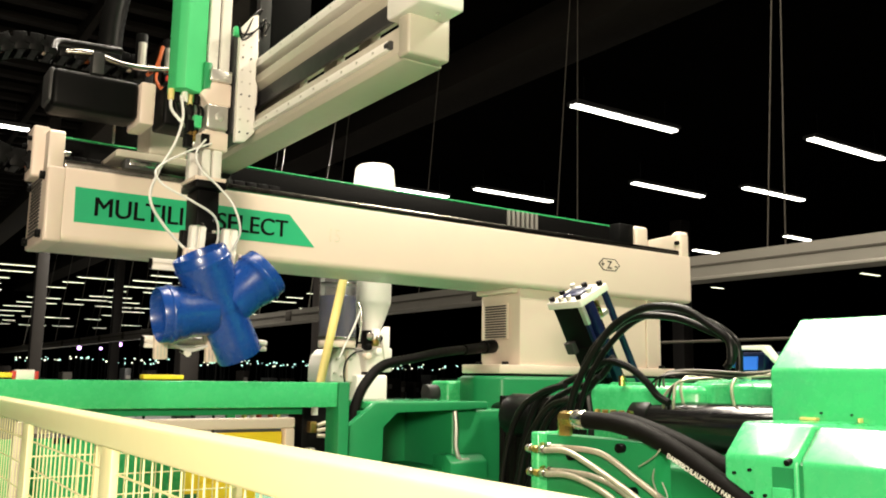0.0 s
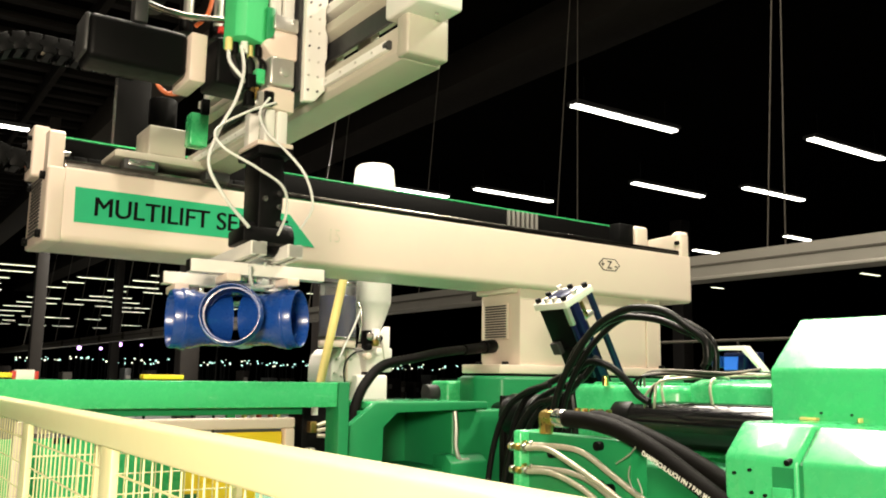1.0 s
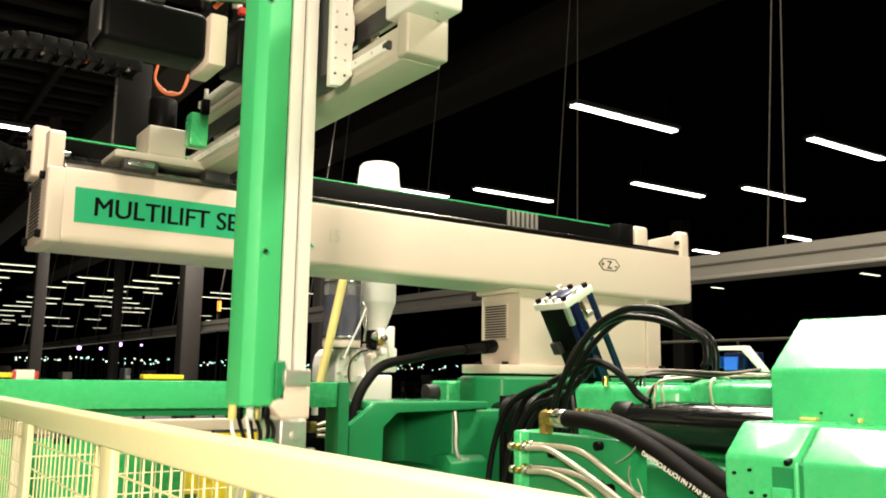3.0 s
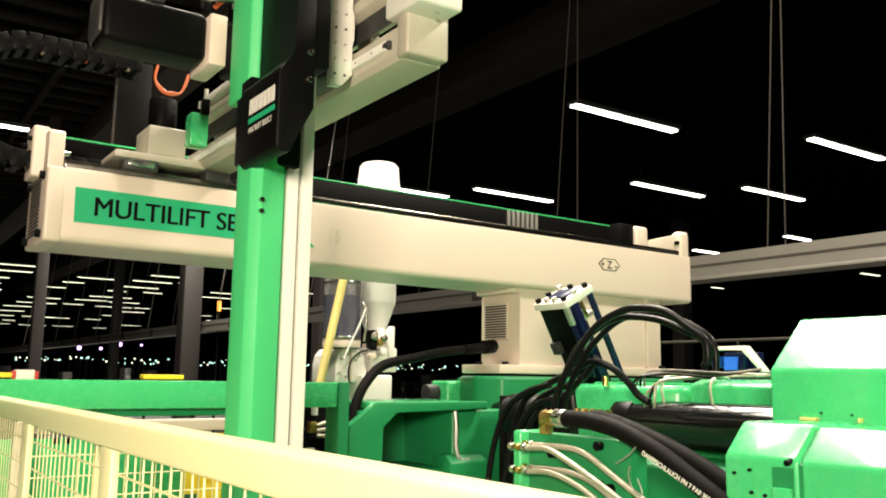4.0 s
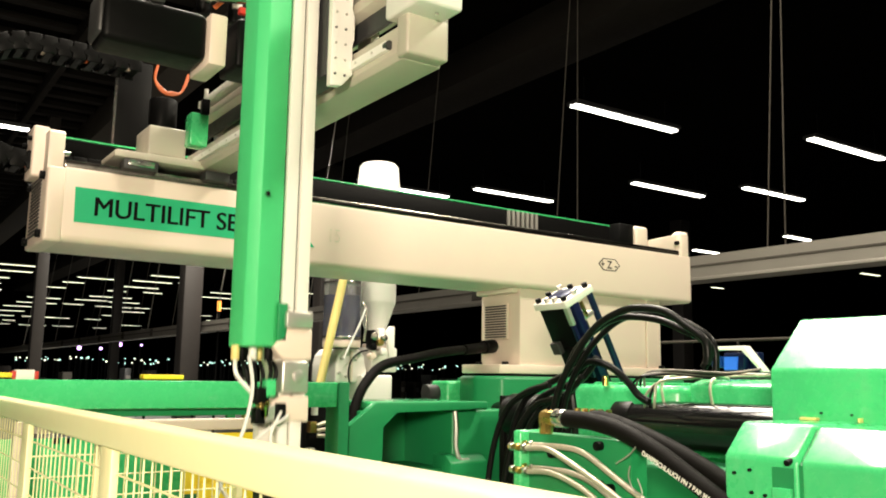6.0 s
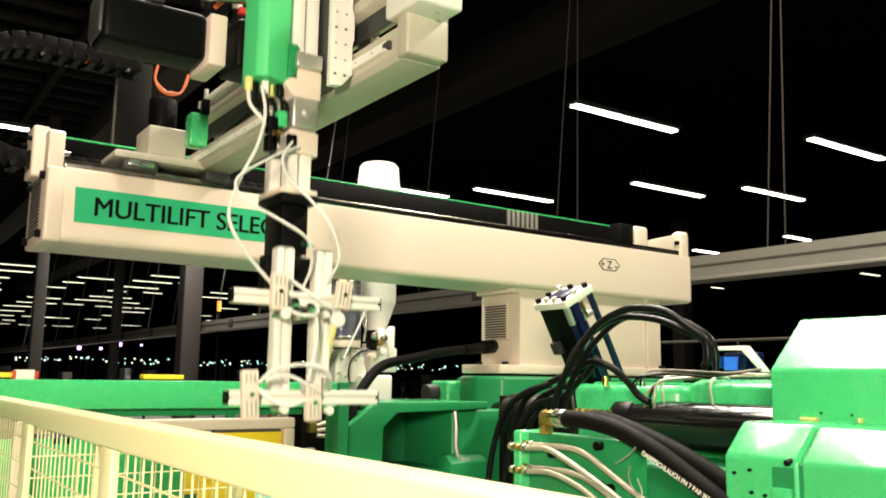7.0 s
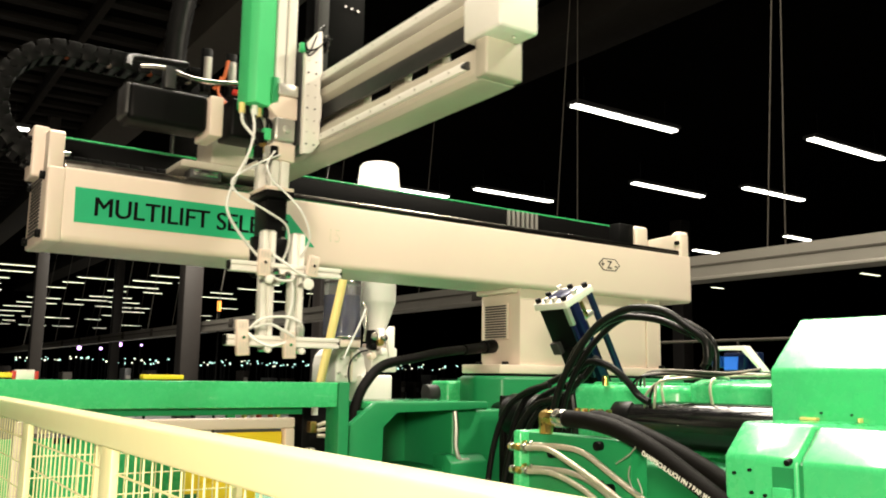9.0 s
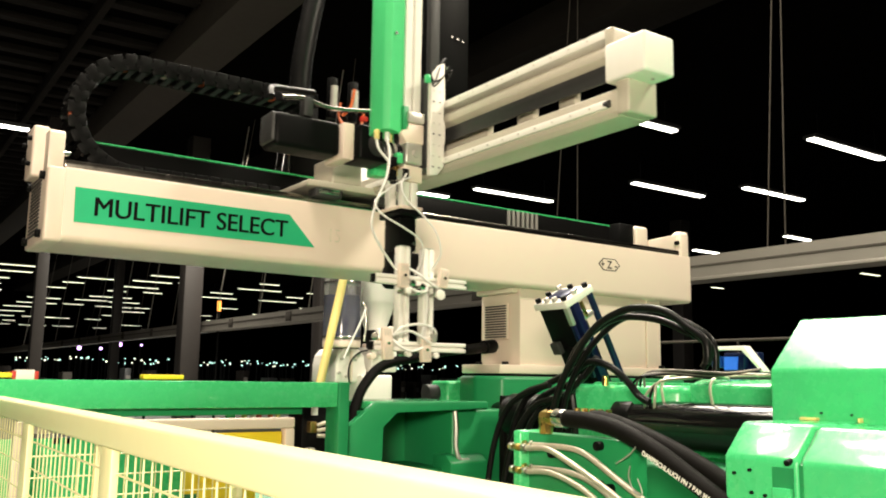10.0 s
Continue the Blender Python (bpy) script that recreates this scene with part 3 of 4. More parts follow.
CAB = [((2.324, 1.78), (2.279, 1.914), (2.192, 2.032), (2.094, 2.126), (1.977, 2.173), (1.88, 2.179), (1.788, 2.161), (1.703, 2.111), (1.646, 2.072), (1.635, 2.03), (1.64, 2.0)),
       ((2.40, 1.70), (2.308, 1.913), (2.22, 2.052), (2.108, 2.126), (2.003, 2.156), (1.857, 2.143), (1.746, 2.104), (1.663, 2.067), (1.65, 2.03), (1.676, 1.99)),
       ((2.36, 1.70), (2.30, 1.90), (2.21, 2.03), (2.10, 2.12), (1.99, 2.162), (1.87, 2.160), (1.76, 2.13), (1.68, 2.085), (1.655, 2.04), (1.655, 1.98))]
for i, path in enumerate(CAB):
    part("cable", tube(B(), [(2.07 + 0.03 * i, y, z) for y, z in path], 0.0125 - 0.001 * i, 10, 8), RUBBER, plat, "black looping cable")
LOW = [((2.74, 1.45), (2.69, 1.68), (2.61, 1.83), (2.49, 1.90), (2.36, 1.93)), ((2.68, 1.45), (2.62, 1.66), (2.55, 1.78), (2.45, 1.86), (2.32, 1.88)), ((2.70, 1.50), (2.647, 1.713), (2.562, 1.866), (2.431, 1.931), (2.278, 1.983), (2.20, 2.013), (2.106, 1.994), (2.03, 1.947), (1.981, 1.902), (1.935, 1.881)), ((2.663, 1.50), (2.578, 1.739), (2.479, 1.848), (2.35, 1.90), (2.27, 1.96)), ((2.72, 1.5), (2.66, 1.70), (2.58, 1.84), (2.46, 1.905), (2.30, 1.95), (2.22, 2.03)), ((2.37, 1.68), (2.36, 1.80), (2.375, 1.90), (2.36, 2.0), (2.30, 2.06))]
for i, path in enumerate(LOW):
    part("cable", tube(B(), [(2.10 + 0.025 * i, y, z) for y, z in path], 0.0125, 8, 8), RUBBER, plat)
for i in range(4):
    part("thin_cable", tube(B(), [(2.16 + 0.01 * i, 2.02 - 0.01 * i, 1.93), (2.15 + 0.01 * i, 1.97, 1.962 + 0.004 * i), (2.2, 1.88, 1.972 + 0.004 * i), (2.25, 1.77 - 0.02 * i, 1.965 + 0.004 * i), (2.30, 1.62, 1.99)], 0.004, 6, 8), TRAY if i % 2 else RUBBER, plat)
part("thin_cable", tube(B(), [(1.71, 1.66, 1.73), (1.70, 1.60, 1.76), (1.70, 1.57, 1.79)], 0.002, 6), ALU, plat)
part("cable_tie_loop", tube(B(), [(1.70, 1.60, 1.73), (1.70, 1.605, 1.70), (1.70, 1.585, 1.665), (1.70, 1.56, 1.665), (1.70, 1.575, 1.70)], 0.002, 6), ALU, plat)

for y in (2.00, 1.80):
    part("cable_strap", tube(B(), [(2.30, y, 1.86), (2.285, y, 1.93), (2.32, y, 1.966), (2.38, y, 1.96)], 0.005, 8), SILVERHOSE, plat)
for k in range(3):
    part("platen_cable", tube(B(), [(2.27, 2.06 - 0.02 * k, 1.84), (2.262, 2.05 - 0.02 * k, 1.90), (2.28, 2.0, 1.948), (2.34, 1.95 - 0.03 * k, 1.962), (2.40, 1.85, 1.968 + 0.004 * k), (2.46, 1.70, 1.972)], 0.005, 8), SILVERHOSE if k != 1 else RUBBER, plat)
part("sensor_plug", cyl(B(), (2.27, 2.25, 1.93), (2.27, 2.25, 1.965), 0.012, n=10), BRASS, plat)

core = thing("core_puller", (2.3, 2.4, 1.93), "tilted blue and silver hydraulic core puller", "hydraulic cylinder")
tilt = Matrix.Translation((2.257, 2.435, 2.218)) @ pose(0, 0, 0, 0, -28.6, 0)


def core_part(name, bm, material, label=""):
    bmesh.ops.transform(bm, matrix=tilt, verts=bm.verts)
    return part(name, bm, material, core, label)


core_part("head_plate", box(B(), 0.0, 0.165, 0.0, 0.185, 0.0, 0.028, 0.003), WHITE, "bright milled head plate")
core_part("cap", box(B(), 0.045, 0.125, 0.04, 0.145, 0.028, 0.036, 0.003), NAVY)
for x, y, mtl in ((0.018, 0.018, BLACK), (0.018, 0.07, ALU), (0.018, 0.115, ALU), (0.018, 0.165, BLACK), (0.08, 0.165, BLACK), (0.145, 0.165, ALU), (0.145, 0.10, BLACK), (0.145, 0.018, BLACK), (0.08, 0.018, ALU)):
    core_part("bolt", cyl(B(), (x, y, 0.028), (x, y, 0.046), 0.012, n=10, bev=0.002), mtl)
core_part("valve_block", box(B(), 0.012, 0.075, 0.035, 0.175, -0.17, 0.0, 0.005), BLACK)
core_part("guide_bar", box(B(), 0.002, 0.020, 0.004, 0.026, -0.075, 0.0, 0.003), ALU)
core_part("guide_bar", box(B(), 0.004, 0.018, 0.006, 0.024, -0.30, -0.075, 0.003), NAVY)
core_part("guide_bar", box(B(), 0.035, 0.070, 0.0, 0.030, -0.36, 0.0, 0.005), NAVY)
core_part("guide_rod", cyl(B(), (0.152, 0.018, 0.0), (0.152, 0.018, -0.40), 0.0135, n=16), NAVY)
core_part("guide_rod", cyl(B(), (0.152, 0.165, 0.0), (0.152, 0.165, -0.40), 0.0135, n=16), NAVY)
core_part("piston_rod", cyl(B(), (0.098, 0.05, -0.10), (0.098, 0.05, -0.40), 0.016, n=16), STEEL)
core_part("cross_plate", box(B(), 0.055, 0.135, 0.012, 0.15, -0.085, -0.066, 0.003), ALU)
core_part("switch_bracket", box(B(), 0.085, 0.098, 0.008, 0.02, -0.078, -0.012, 0.002), BRASS)
core_part("cylinder_body", box(B(), 0.02, 0.105, 0.05, 0.17, -0.36, -0.17, 0.012, 3), BLACK)
core_part("coupling", box(B(), -0.014, 0.012, 0.12, 0.165, -0.19, -0.14, 0.004), GREYDARK)
core_part("coupling", cyl(B(), (0.01, 0.01, -0.165), (0.05, 0.01, -0.155), 0.013, n=12, bev=0.002), ALU)
core_part("feed_hose", tube(B(), [(0.012, 0.01, -0.165), (-0.03, 0.01, -0.18), (-0.07, 0.02, -0.23), (-0.11, 0.03, -0.31)], 0.010, 10), RUBBER)

screen = thing("control_monitor", (2.6, 1.93, 1.98), "small operator monitor with blue screen and white housing", "monitor")
part("housing", prism(B(), [(2.036, 2.062), (2.026, 2.076), (1.900, 2.077), (1.820, 1.985), (1.834, 1.985), (1.908, 2.064)], "x", 2.60, 2.64, 0.003), WHITE, screen)
part("back", box(B(), 2.66, 2.69, 1.88, 2.03, 1.98, 2.055, 0.004), NAVY, screen)
bez = part("bezel", prism(B(), [(2.000, 1.985), (1.998, 2.046), (1.912, 2.046), (1.918, 1.985)], "x", 2.62, 2.65, 0.003), NAVY, screen)
part("display", prism(B(), [(1.994, 1.992), (1.993, 2.039), (1.937, 2.039), (1.941, 1.992)], "x", 2.613, 2.619, 0), SCREEN, bez, "glowing blue display")
part("key_panel", prism(B(), [(2.048, 2.0), (2.046, 2.042), (2.006, 2.042), (2.007, 2.0)], "x", 2.612, 2.640, 0.003), BLUE, screen, "blue key panel")
part("stand", box(B(), 2.62, 2.75, 1.86, 2.03, 1.93, 1.984, 0.006), GREYDARK, screen)
rail = thing("platform_railing", (4.6, 2.6, 0), "thin grey platform railing behind the machine", "railing")
for y in (1.8, 2.6, 3.4, 4.2):
    part("post", cyl(B(), (4.6, y, 0), (4.6, y, 2.21), 0.008, n=10), HALLBEAM, rail)
part("handrail", cyl(B(), (4.6, 1.6, 2.21), (4.6, 4.4, 2.21), 0.009, n=10), HALLBEAM, rail)

# ---- injection unit with hopper ----
unit = thing("injection_unit", (2.8, 4.95, 1.2), "cream injection unit with white hopper and clear granulate tube", "injection unit")
hop = part("hopper", lathe(B(), (2.895, 5.0), [(0.052, 2.16), (0.056, 2.215), (0.130, 2.43), (0.135, 2.45), (0.135, 3.18), (0.165, 3.19), (0.165, 3.20), (0.150, 3.21), (0.132, 3.375), (0.115, 3.395), (0.05, 3.40)], 40), WHITE, unit)
part("hopper_flange", cyl(B(), (2.895, 5.0, 2.135), (2.895, 5.0, 2.165), 0.085, n=24, bev=0.004), CREAM, hop)
part("neck_block", box(B(), 2.80, 3.0, 4.88, 5.06, 1.98, 2.14, 0.012, 3), WHITE, unit)
part("stand", prism(B(), [(2.965, 2.02), (2.965, 2.28), (2.93, 2.28), (2.90, 2.24), (2.94, 2.02)], "y", 4.86, 4.89, 0.004), WHITE, unit)
part("barrel_housing", prism(B(), [(2.535, 1.91), (2.535, 2.02), (2.55, 2.085), (2.59, 2.125), (2.70, 2.125), (2.74, 2.08), (2.76, 1.98), (2.76, 1.91)], "y", 4.86, 5.2, 0.012, 3), WHITE, unit)
for x, z in ((2.575, 2.06), (2.61, 2.095), (2.675, 2.06), (2.70, 2.095), (2.56, 1.97), (2.61, 1.95)):
    part("housing_screw", cyl(B(), (x, 4.848, z), (x, 4.862, z), 0.010, n=10, bev=0.002), ALU, unit)
part("housing_rib", box(B(), 2.635, 2.65, 4.845, 4.862, 1.92, 2.11, 0.003), CREAM, unit)
part("thin_cable", tube(B(), [(2.74, 4.82, 2.115), (2.68, 4.82, 2.10), (2.62, 4.81, 2.05), (2.60, 4.81, 1.98), (2.615, 4.82, 1.91)], 0.006, 8), RUBBER, unit)
part("valve_body", box(B(), 2.77, 2.815, 4.84, 4.90, 2.13, 2.25, 0.006), BLACK, unit)
part("valve_cover", box(B(), 2.825, 2.875, 4.83, 4.88, 2.15, 2.26, 0.008), WHITE, unit)
part("valve_cap", cyl(B(), (2.85, 4.80, 2.20), (2.85, 4.83, 2.20), 0.018, n=14, bev=0.003), STEEL, unit)
part("bright_pipe", tube(B(), [(2.70, 4.80, 2.17), (2.705, 4.79, 2.28), (2.70, 4.79, 2.38), (2.68, 4.80, 2.42)], 0.010, 10), STEEL, unit)
part("base", box(B(), 2.69, 2.92, 4.8, 5.4, 1.1, 1.96, 0.015, 3), WHITE, unit)
gt = part("granulate_tube", cyl(B(), (2.592, 4.9, 2.17), (2.592, 4.9, 2.72), 0.122, n=32), GLASS, unit, "clear plastic tube")
part("granulate", cyl(B(), (2.592, 4.9, 2.19), (2.592, 4.9, 2.462), 0.110, n=32), GRANULE, gt, "dark blue granulate filling")
for z in (2.185, 2.535, 2.715):
    part("band", cyl(B(), (2.592, 4.9, z), (2.592, 4.9, z + 0.014), 0.125, n=32, bev=0.003), STEEL, gt, "steel band")
part("tube_foot", cyl(B(), (2.592, 4.9, 2.13), (2.592, 4.9, 2.18), 0.122, n=32, bev=0.005), CREAM, unit)
for (x, y, z, r, mtl) in ((2.80, 4.86, 2.21, 0.028, STEEL), (2.84, 4.85, 2.17, 0.024, BRASS), (2.79, 4.85, 2.14, 0.022, BLACK), (2.87, 4.85, 2.20, 0.02, BLACK), (2.78, 4.84, 2.08, 0.022, CREAM), (2.86, 4.84, 2.11, 0.024, WHITE)):
    part("fitting", cyl(B(), (x, y - 0.03, z), (x, y + 0.03, z), r, n=14, bev=0.004), mtl, unit)
part("hose", tube(B(), [(2.685, 4.76, 2.38), (2.64, 4.76, 2.27), (2.58, 4.76, 2.15), (2.54, 4.76, 2.06)], 0.006, 8), TUBEW, unit)
pole = thing("yellow_pipe", (2.29, 4.6, 1.2), "slanting pale yellow plastic conveying pipe", "pipe")
part("pipe", cyl(B(), (2.150, 4.6, 1.2), (2.468, 4.6, 2.70), 0.026, n=18), PALEYEL, pole)
part("foot", cyl(B(), (2.150, 4.6, 1.195), (2.150, 4.6, 1.23), 0.05, n=18), PALEYEL, pole)

# ---- guards and fences ----
guard = thing("guard_frame", (1.0, 3.0, 0), "green painted steel guard frame over the conveyor", "guard")
part("top_rail", box(B(), -0.6, 1.578, 3.0, 3.02, 1.831, 1.9255, 0.004), GREEN, guard)
part("inner_rail", box(B(), -0.6, 1.46, 3.06, 3.09, 1.803, 1.908, 0.003), SHADEGREEN, guard)
part("top_flange", box(B(), -0.6, 1.578, 3.02, 3.10, 1.908, 1.924, 0.003), GREEN, guard)
part("post", box(B(), 1.579, 1.625, 2.99, 3.10, 0.0, 1.926, 0.004), SHADEGREEN, guard)
part("post", box(B(), -0.40, -0.34, 3.03, 3.10, 0.0, 1.82, 0.004), SHADEGREEN, guard)
part("lower_panel", box(B(), -0.34, 1.05, 3.30, 3.32, 0.1, 1.72, 0.003), GREEN, guard)
part("panel_post", box(B(), 1.03, 1.09, 3.28, 3.34, 0.0, 1.78, 0.004), GREEN, guard)
for x, z in ((0.62, 1.70), (0.66, 1.70), (0.74, 1.45), (1.0, 1.46)):
    part("rivet", box(B(), x, x + 0.02, 3.294, 3.301, z, z + 0.02, 0), INK, guard)
for x in (0.86, 1.03):
    part("rivet", cyl(B(), (x, 3.055, 1.80), (x, 3.061, 1.80), 0.005, n=8), INK, guard)
beltf = thing("conveyor", (1.2, 3.5, 0), "conveyor with cream frame and yellow guard plates", "conveyor")
part("frame_bar", box(B(), 0.47, 1.46, 3.12, 3.17, 1.747, 1.788, 0.008, 3), CREAM, beltf)
part("frame_leg", box(B(), 1.42, 1.46, 3.12, 3.17, 0.0, 1.747, 0.006), CREAM, beltf)
part("frame_leg", box(B(), 0.47, 0.51, 3.12, 3.17, 0.0, 1.747, 0.006), CREAM, beltf)
part("guard_plate", box(B(), 1.04, 1.415, 3.14, 3.155, 1.52, 1.735, 0.003), YELLOW, beltf, "yellow guard plate")
part("guard_plate", box(B(), 1.08, 1.30, 3.10, 3.115, 1.40, 1.56, 0.003), YELLOW, beltf)
part("rail", cyl(B(), (1.10, 3.20, 1.60), (1.25, 3.10, 1.54), 0.010, n=10), STEEL, beltf)
part("belt", box(B(), 0.55, 1.30, 1.55, 2.9, 0.30, 0.372, 0.02, 3), GREYDARK, beltf)
part("cross_tube", cyl(B(), (1.06, 3.24, 1.755), (1.40, 3.24, 1.76), 0.012, n=12), ALU, beltf)
part("belt_stand", box(B(), 0.65, 1.2, 1.7, 2.8, 0.0, 0.30, 0.01), CREAM, beltf)
part("light_post", box(B(), 1.44, 1.455, 3.25, 3.27, 1.74, 1.90, 0.002), PALEYEL, beltf)
for i, (x, mtl) in enumerate(((1.36, PALEYEL), (1.40, WHITE), (1.425, RED), (1.475, ORANGE), (1.29, GREEN))):
    part("indicator", box(B(), x, x + 0.014 + 0.02 * (i == 4), 3.40, 3.43, 1.77, 1.86, 0.003), mtl, beltf)
valve = thing("valve_block", (1.60, 3.25, 1.5), "small black pneumatic valve block with cables", "valve")
part("body", box(B(), 1.555, 1.76, 3.26, 3.40, 0.4, 1.83, 0.006), BLACK, valve)
part("coil", box(B(), 1.575, 1.605, 3.22, 3.26, 1.72, 1.765, 0.004), BRASS, valve)
part("coil", box(B(), 1.57, 1.60, 3.22, 3.26, 1.62, 1.66, 0.004), ALU, valve)
part("coil", cyl(B(), (1.60, 3.24, 1.79), (1.60, 3.24, 1.84), 0.014, n=12), WHITE, valve)
for k in range(3):
    part("cable", tube(B(), [(1.60, 3.21, 1.75 - 0.02 * k), (1.65, 3.20, 1.76 - 0.03 * k), (1.70, 3.22, 1.70 - 0.03 * k), (1.70, 3.24, 1.60)], 0.008, 8), SILVERHOSE, valve)
tailbox = thing("indicator_box", (0.47, 3.05, 1.925), "small clear box with red ends on the guard rail", "indicator")
part("body", box(B(), 0.445, 0.50, 3.03, 3.075, 1.925, 1.956, 0.003), WHITE, tailbox)
for x in (0.435, 0.50):
    part("end_cap", box(B(), x, x + 0.012, 3.03, 3.075, 1.925, 1.951, 0.002), RED, tailbox)
stopper = thing("yellow_bracket", (0.9, 3.05, 1.925), "flat yellow bracket lying on the guard rail", "bracket")
part("plate", box(B(), 0.845, 0.985, 3.035, 3.085, 1.930, 1.946, 0.003), YELLOW, stopper)
part("strip", box(B(), 0.78, 1.02, 3.035, 3.05, 1.9245, 1.930, 0.001), BLACK, stopper)
tag = copy_thing(stopper, pose(0.42, 3.05, 1.925))

fence = thing("safety_fence", (0.35, 0.4, 0), "cream painted steel mesh safety fence", "fence")
part("top_rail", box(B(), 0.35, 0.40, -1.2, 3.2, 1.832, 1.876, 0.005, 3), FENCE, fence)
for y, w in ((-0.3, 0.036), (1.482, 0.036), (2.245, 0.036), (3.17, 0.036)):
    part("post", box(B(), 0.360, 0.374, y - w, y + w, 0.0, 1.832, 0.003), FENCE, fence)
bm = B()
for y0, y1 in ((0.4, 1.446), (1.518, 2.209), (2.281, 3.134)):
    n = int((y1 - y0) / 0.042)
    for i in range(1, n):
        y = y0 + (y1 - y0) * i / n
        cyl(bm, (0.375, y, 1.2), (0.375, y, 1.833), 0.0015, n=6)
    for i in range(10):
        z = 1.79 - i * 0.06
        cyl(bm, (0.371, y0, z), (0.371, y1, z), 0.0020, n=6)
tagged(part("mesh", bm, FENCE, fence), kind="stuff")
bm = box(B(), 0.36, 0.40, 0.4, 3.1, 0.15, 1.2, 0.004)
part("lower_sheet", bm, FENCE, fence)
cross = thing("cross_fence", (0.8, 2.5, 0), "cream mesh fence panel behind the first fence", "fence")
part("post", box(B(), 0.58, 0.62, 2.48, 2.52, 0.0, 1.80, 0.004), FENCE, cross)
part("post", box(B(), 0.98, 1.0, 2.48, 2.52, 0.0, 1.72, 0.004), FENCE, cross)
bm = B()
for i in range(14):
    cyl(bm, (0.41 + i * 0.042, 2.5, 1.2), (0.41 + i * 0.042, 2.5, 1.735), 0.0019, n=6)
for i in range(10):
    cyl(bm, (0.40, 2.497, 1.73 - 0.055 * i), (1.0, 2.497, 1.73 - 0.055 * i), 0.002, n=6)
tagged(part("mesh", bm, FENCE, cross), kind="stuff")

# ---- robot arm, rides along the beam ----
arm = thing("travelling_arm", (1.1, 3.3, 2.75), "cream painted horizontal robot arm with twin guide rails", "robot arm")
part("upper_chord", prism(B(), [(1.10, 2.975), (1.10, 3.006), (1.142, 3.012), (1.142, 3.045), (1.15, 3.062), (1.22, 3.062), (1.22, 2.962), (1.13, 2.962)], "y", 1.83, 3.52, 0.002), ARMPAINT, arm)
part("lower_chord", prism(B(), [(1.10, 2.785), (1.115, 2.770), (1.235, 2.770), (1.235, 2.872), (1.14, 2.875), (1.10, 2.855)], "y", 1.82, 3.52, 0.003), ARMPAINT, arm)
part("upper_rail", box(B(), 1.096, 1.150, 1.86, 3.4, 3.036, 3.066, 0.003), WHITE, arm)
part("lower_rail", box(B(), 1.085, 1.102, 1.86, 3.4, 2.800, 2.826, 0.003), WHITE, arm)
part("drive_belt", box(B(), 1.128, 1.14, 1.85, 3.4, 2.906, 2.964, 0.002), GREYDARK, arm)
for y0, y1 in ((2.09, 2.17), (2.31, 2.40), (2.58, 3.4)):
    part("web_plate", box(B(), 1.17, 1.20, y0, y1, 2.865, 2.965, 0.003), ARMPAINT, arm)
for i in range(16):
    y = 1.93 + i * 0.09
    part("screw", cyl(B(), (1.082, y, 2.813), (1.086, y, 2.813), 0.004, n=8), ALU, arm)
    part("screw", cyl(B(), (1.095, y + 0.02, 3.052), (1.099, y + 0.02, 3.052), 0.004, n=8), ALU, arm)
part("end_plate", box(B(), 1.10, 1.23, 1.775, 1.83, 2.772, 2.90, 0.008, 3), ARMPAINT, arm)
part("end_plate", box(B(), 1.09, 1.215, 1.83, 1.87, 2.96, 3.066, 0.01, 3), ARMPAINT, arm)
part("end_cap", box(B(), 1.080, 1.215, 1.69, 1.858, 2.878, 3.005, 0.009, 3), WHITE, arm)
part("cap_screw", cyl(B(), (1.16, 1.73, 2.871), (1.16, 1.73, 2.876), 0.005, n=10), STEEL, arm)
part("buffer", cyl(B(), (1.094, 1.87, 2.813), (1.094, 1.85, 2.813), 0.012, n=12), GREYDARK, arm)
part("carriage_plate", prism(B(), [(0.765, 2.772), (0.765, 2.794), (0.775, 2.800), (1.22, 2.800), (1.22, 2.768)], "y", 3.335, 3.70, 0.004), ARMPAINT, arm)
part("slide_block", box(B(), 0.80, 0.93, 3.325, 3.40, 2.727, 2.764, 0.004), GREYDARK, arm)
part("slide_block_cover", box(B(), 0.815, 0.915, 3.318, 3.326, 2.738, 2.762, 0.003), STEEL, arm)
part("slide_block", box(B(), 1.12, 1.22, 3.325, 3.40, 2.727, 2.764, 0.004), GREYDARK, arm)
part("gearbox", box(B(), 0.895, 1.045, 3.36, 3.55, 2.805, 2.925, 0.008, 3), ARMPAINT, arm)
part("gear_motor", cyl(B(), (0.96, 3.42, 2.92), (0.96, 3.42, 3.05), 0.055, n=24, bev=0.006), BLACK, arm)
part("junction_box", box(B(), 0.995, 1.065, 3.16, 3.23, 2.815, 2.945, 0.006), GREEN, arm, "green plastic junction box")
part("sensor", box(B(), 1.03, 1.06, 3.14, 3.17, 2.94, 3.0, 0.004), BLACK, arm)
part("sensor_tip", cyl(B(), (1.045, 3.15, 3.0), (1.045, 3.15, 3.04), 0.008, n=10), WHITE, arm)
for k in range(3):
    part("orange_cable", tube(B(), [(0.90, 3.31, 3.16), (0.888, 3.30, 3.09), (0.91 + 0.01 * k, 3.29, 3.045), (0.95, 3.29, 3.035 + 0.006 * k), (0.99, 3.29, 3.055), (1.02, 3.31, 3.12 + 0.01 * k)], 0.0048, 8), ORANGE, arm)
part("chain_bracket", box(B(), 0.845, 0.99, 3.72, 3.78, 2.76, 3.30, 0.006), BLACK, arm)
part("bracket_edge", box(B(), 0.835, 0.845, 3.715, 3.725, 2.80, 3.30, 0), STEEL, arm)
